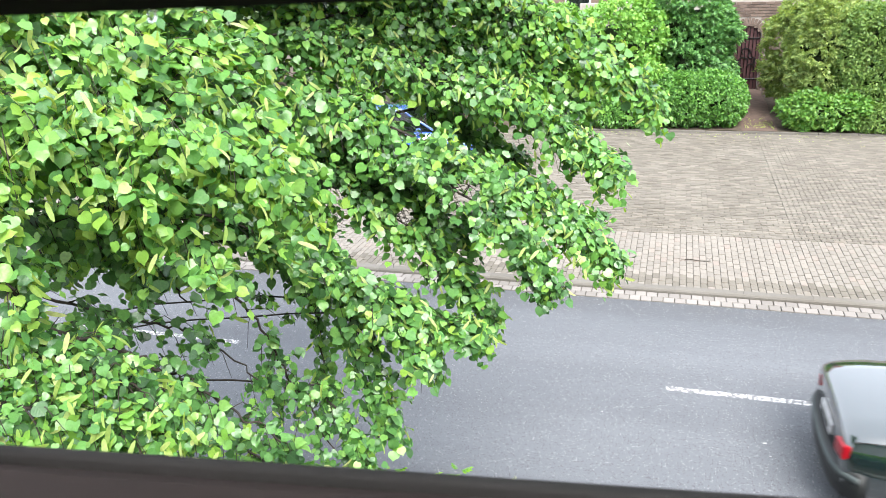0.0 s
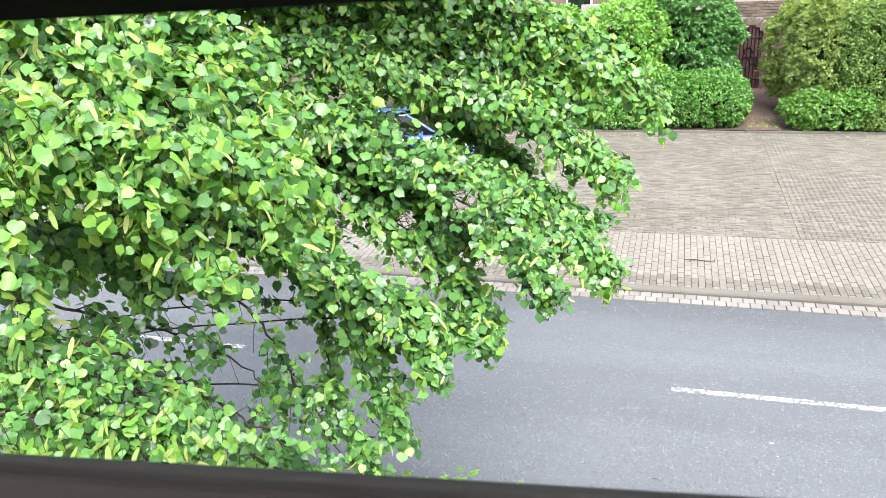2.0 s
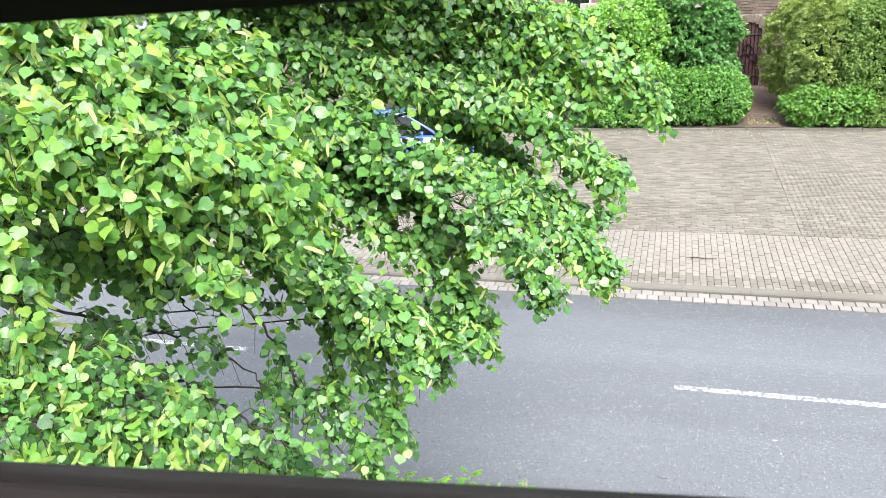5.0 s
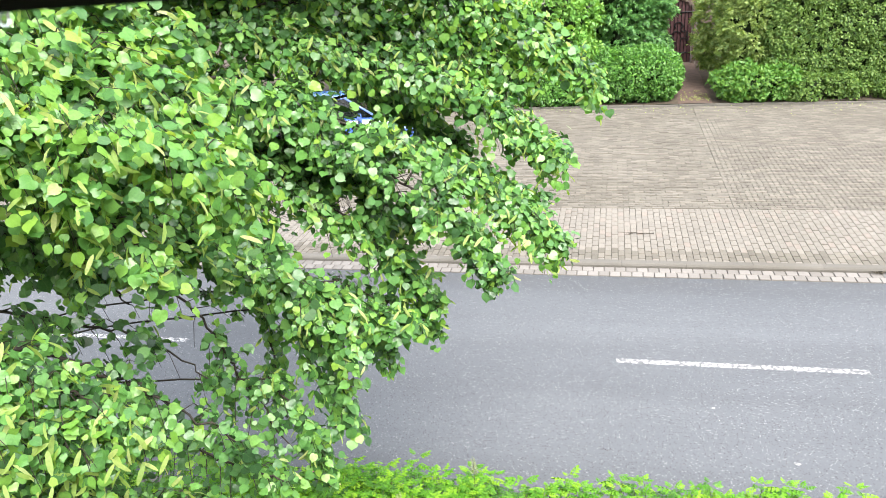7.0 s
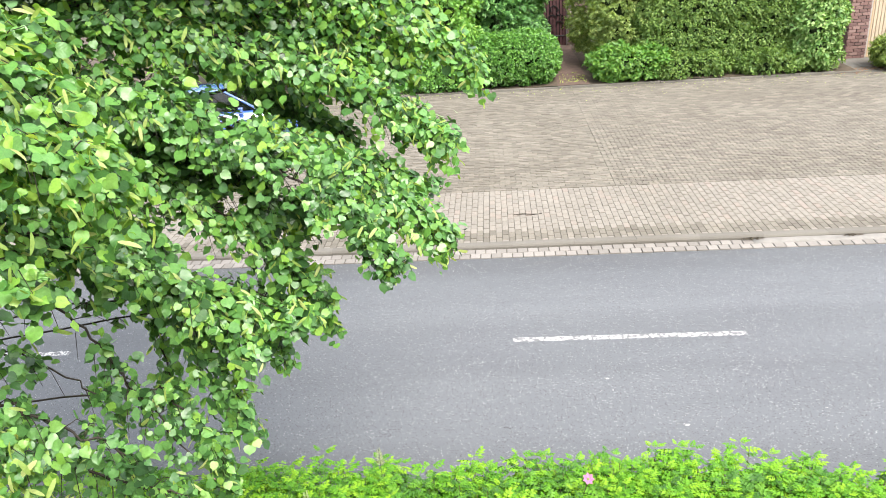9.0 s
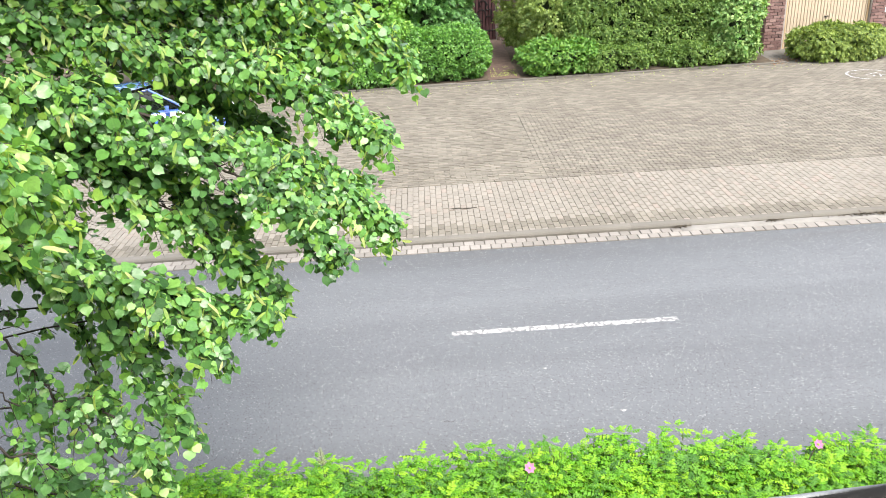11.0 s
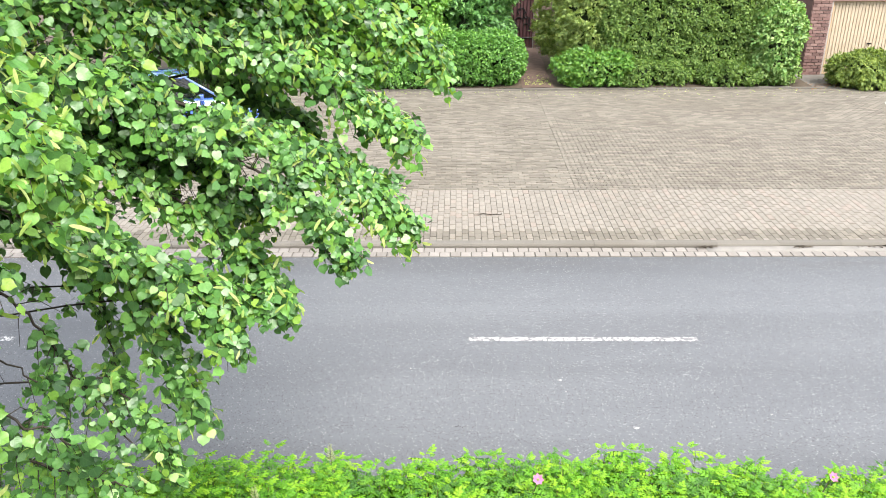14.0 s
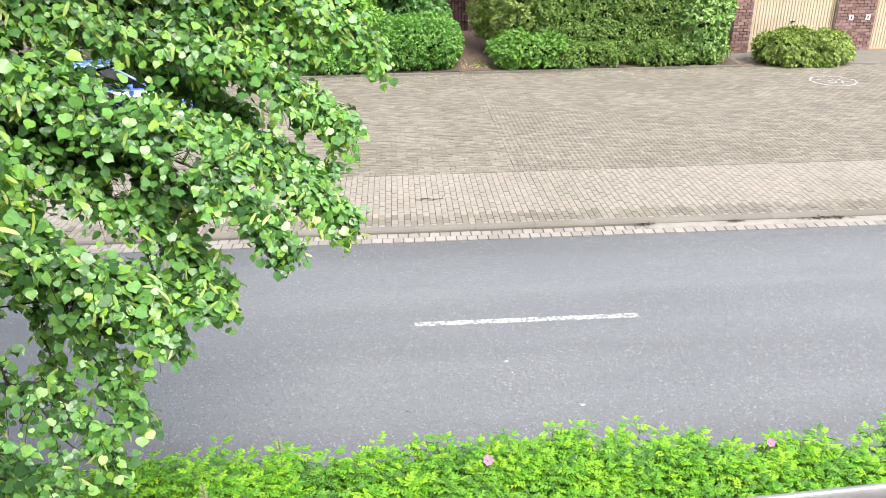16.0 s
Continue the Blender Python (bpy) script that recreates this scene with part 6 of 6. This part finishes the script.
def swing(home, t, dx, dz):
    return (t, pose(home.x + dx / 100, home.y, home.z, 0, -math.degrees(dz / 400), 0))


def motions():
    walk(passing_car, [(t, pose(1.67 + 11.0 * t, 7.48, 0.03)) for t in range(0, 17)])
    turn = math.degrees(11.0 / FPS / 0.31)
    for wheel in [o for o in passing_car.children if o.name.startswith("wheel")]:
        hub = wheel.location.copy()
        walk(wheel, [(k / FPS, pose(*hub, 0, turn * k, 0)) for k in range(16 * FPS + 1)])
    for i, ob in enumerate(BOUGHS):
        home = ob.location.copy()
        known = SWAY.get(19 if i == 20 else i)
        if known:
            rows = [swing(home, *k) for k in known]
            for t0, t1, ta, tb in ((3.5, 6.0, 4.3, 5.1), (10.0, 12.5, 10.8, 11.6)):
                a, b = [k for k in known if k[0] == t0][0], [k for k in known if k[0] == t1][0]
                for t, w, kick in ((ta, 0.33, 1.2), (tb, 0.67, -1.2)):
                    rows.append(swing(home, t, a[1] * (1 - w) + b[1] * w + kick, a[2] * (1 - w) + b[2] * w + 0.5 * kick))
            rows.sort(key=lambda row: row[0])
        else:
            ph, amp = 1.7 * i, 0.5 + 0.2 * (i % 3)
            rows = [swing(home, 0.8 * k, amp * math.sin(1.5 * k + ph), amp * math.sin(1.2 * k + 2 * ph)) for k in range(21)]
        walk(ob, rows)


motions()
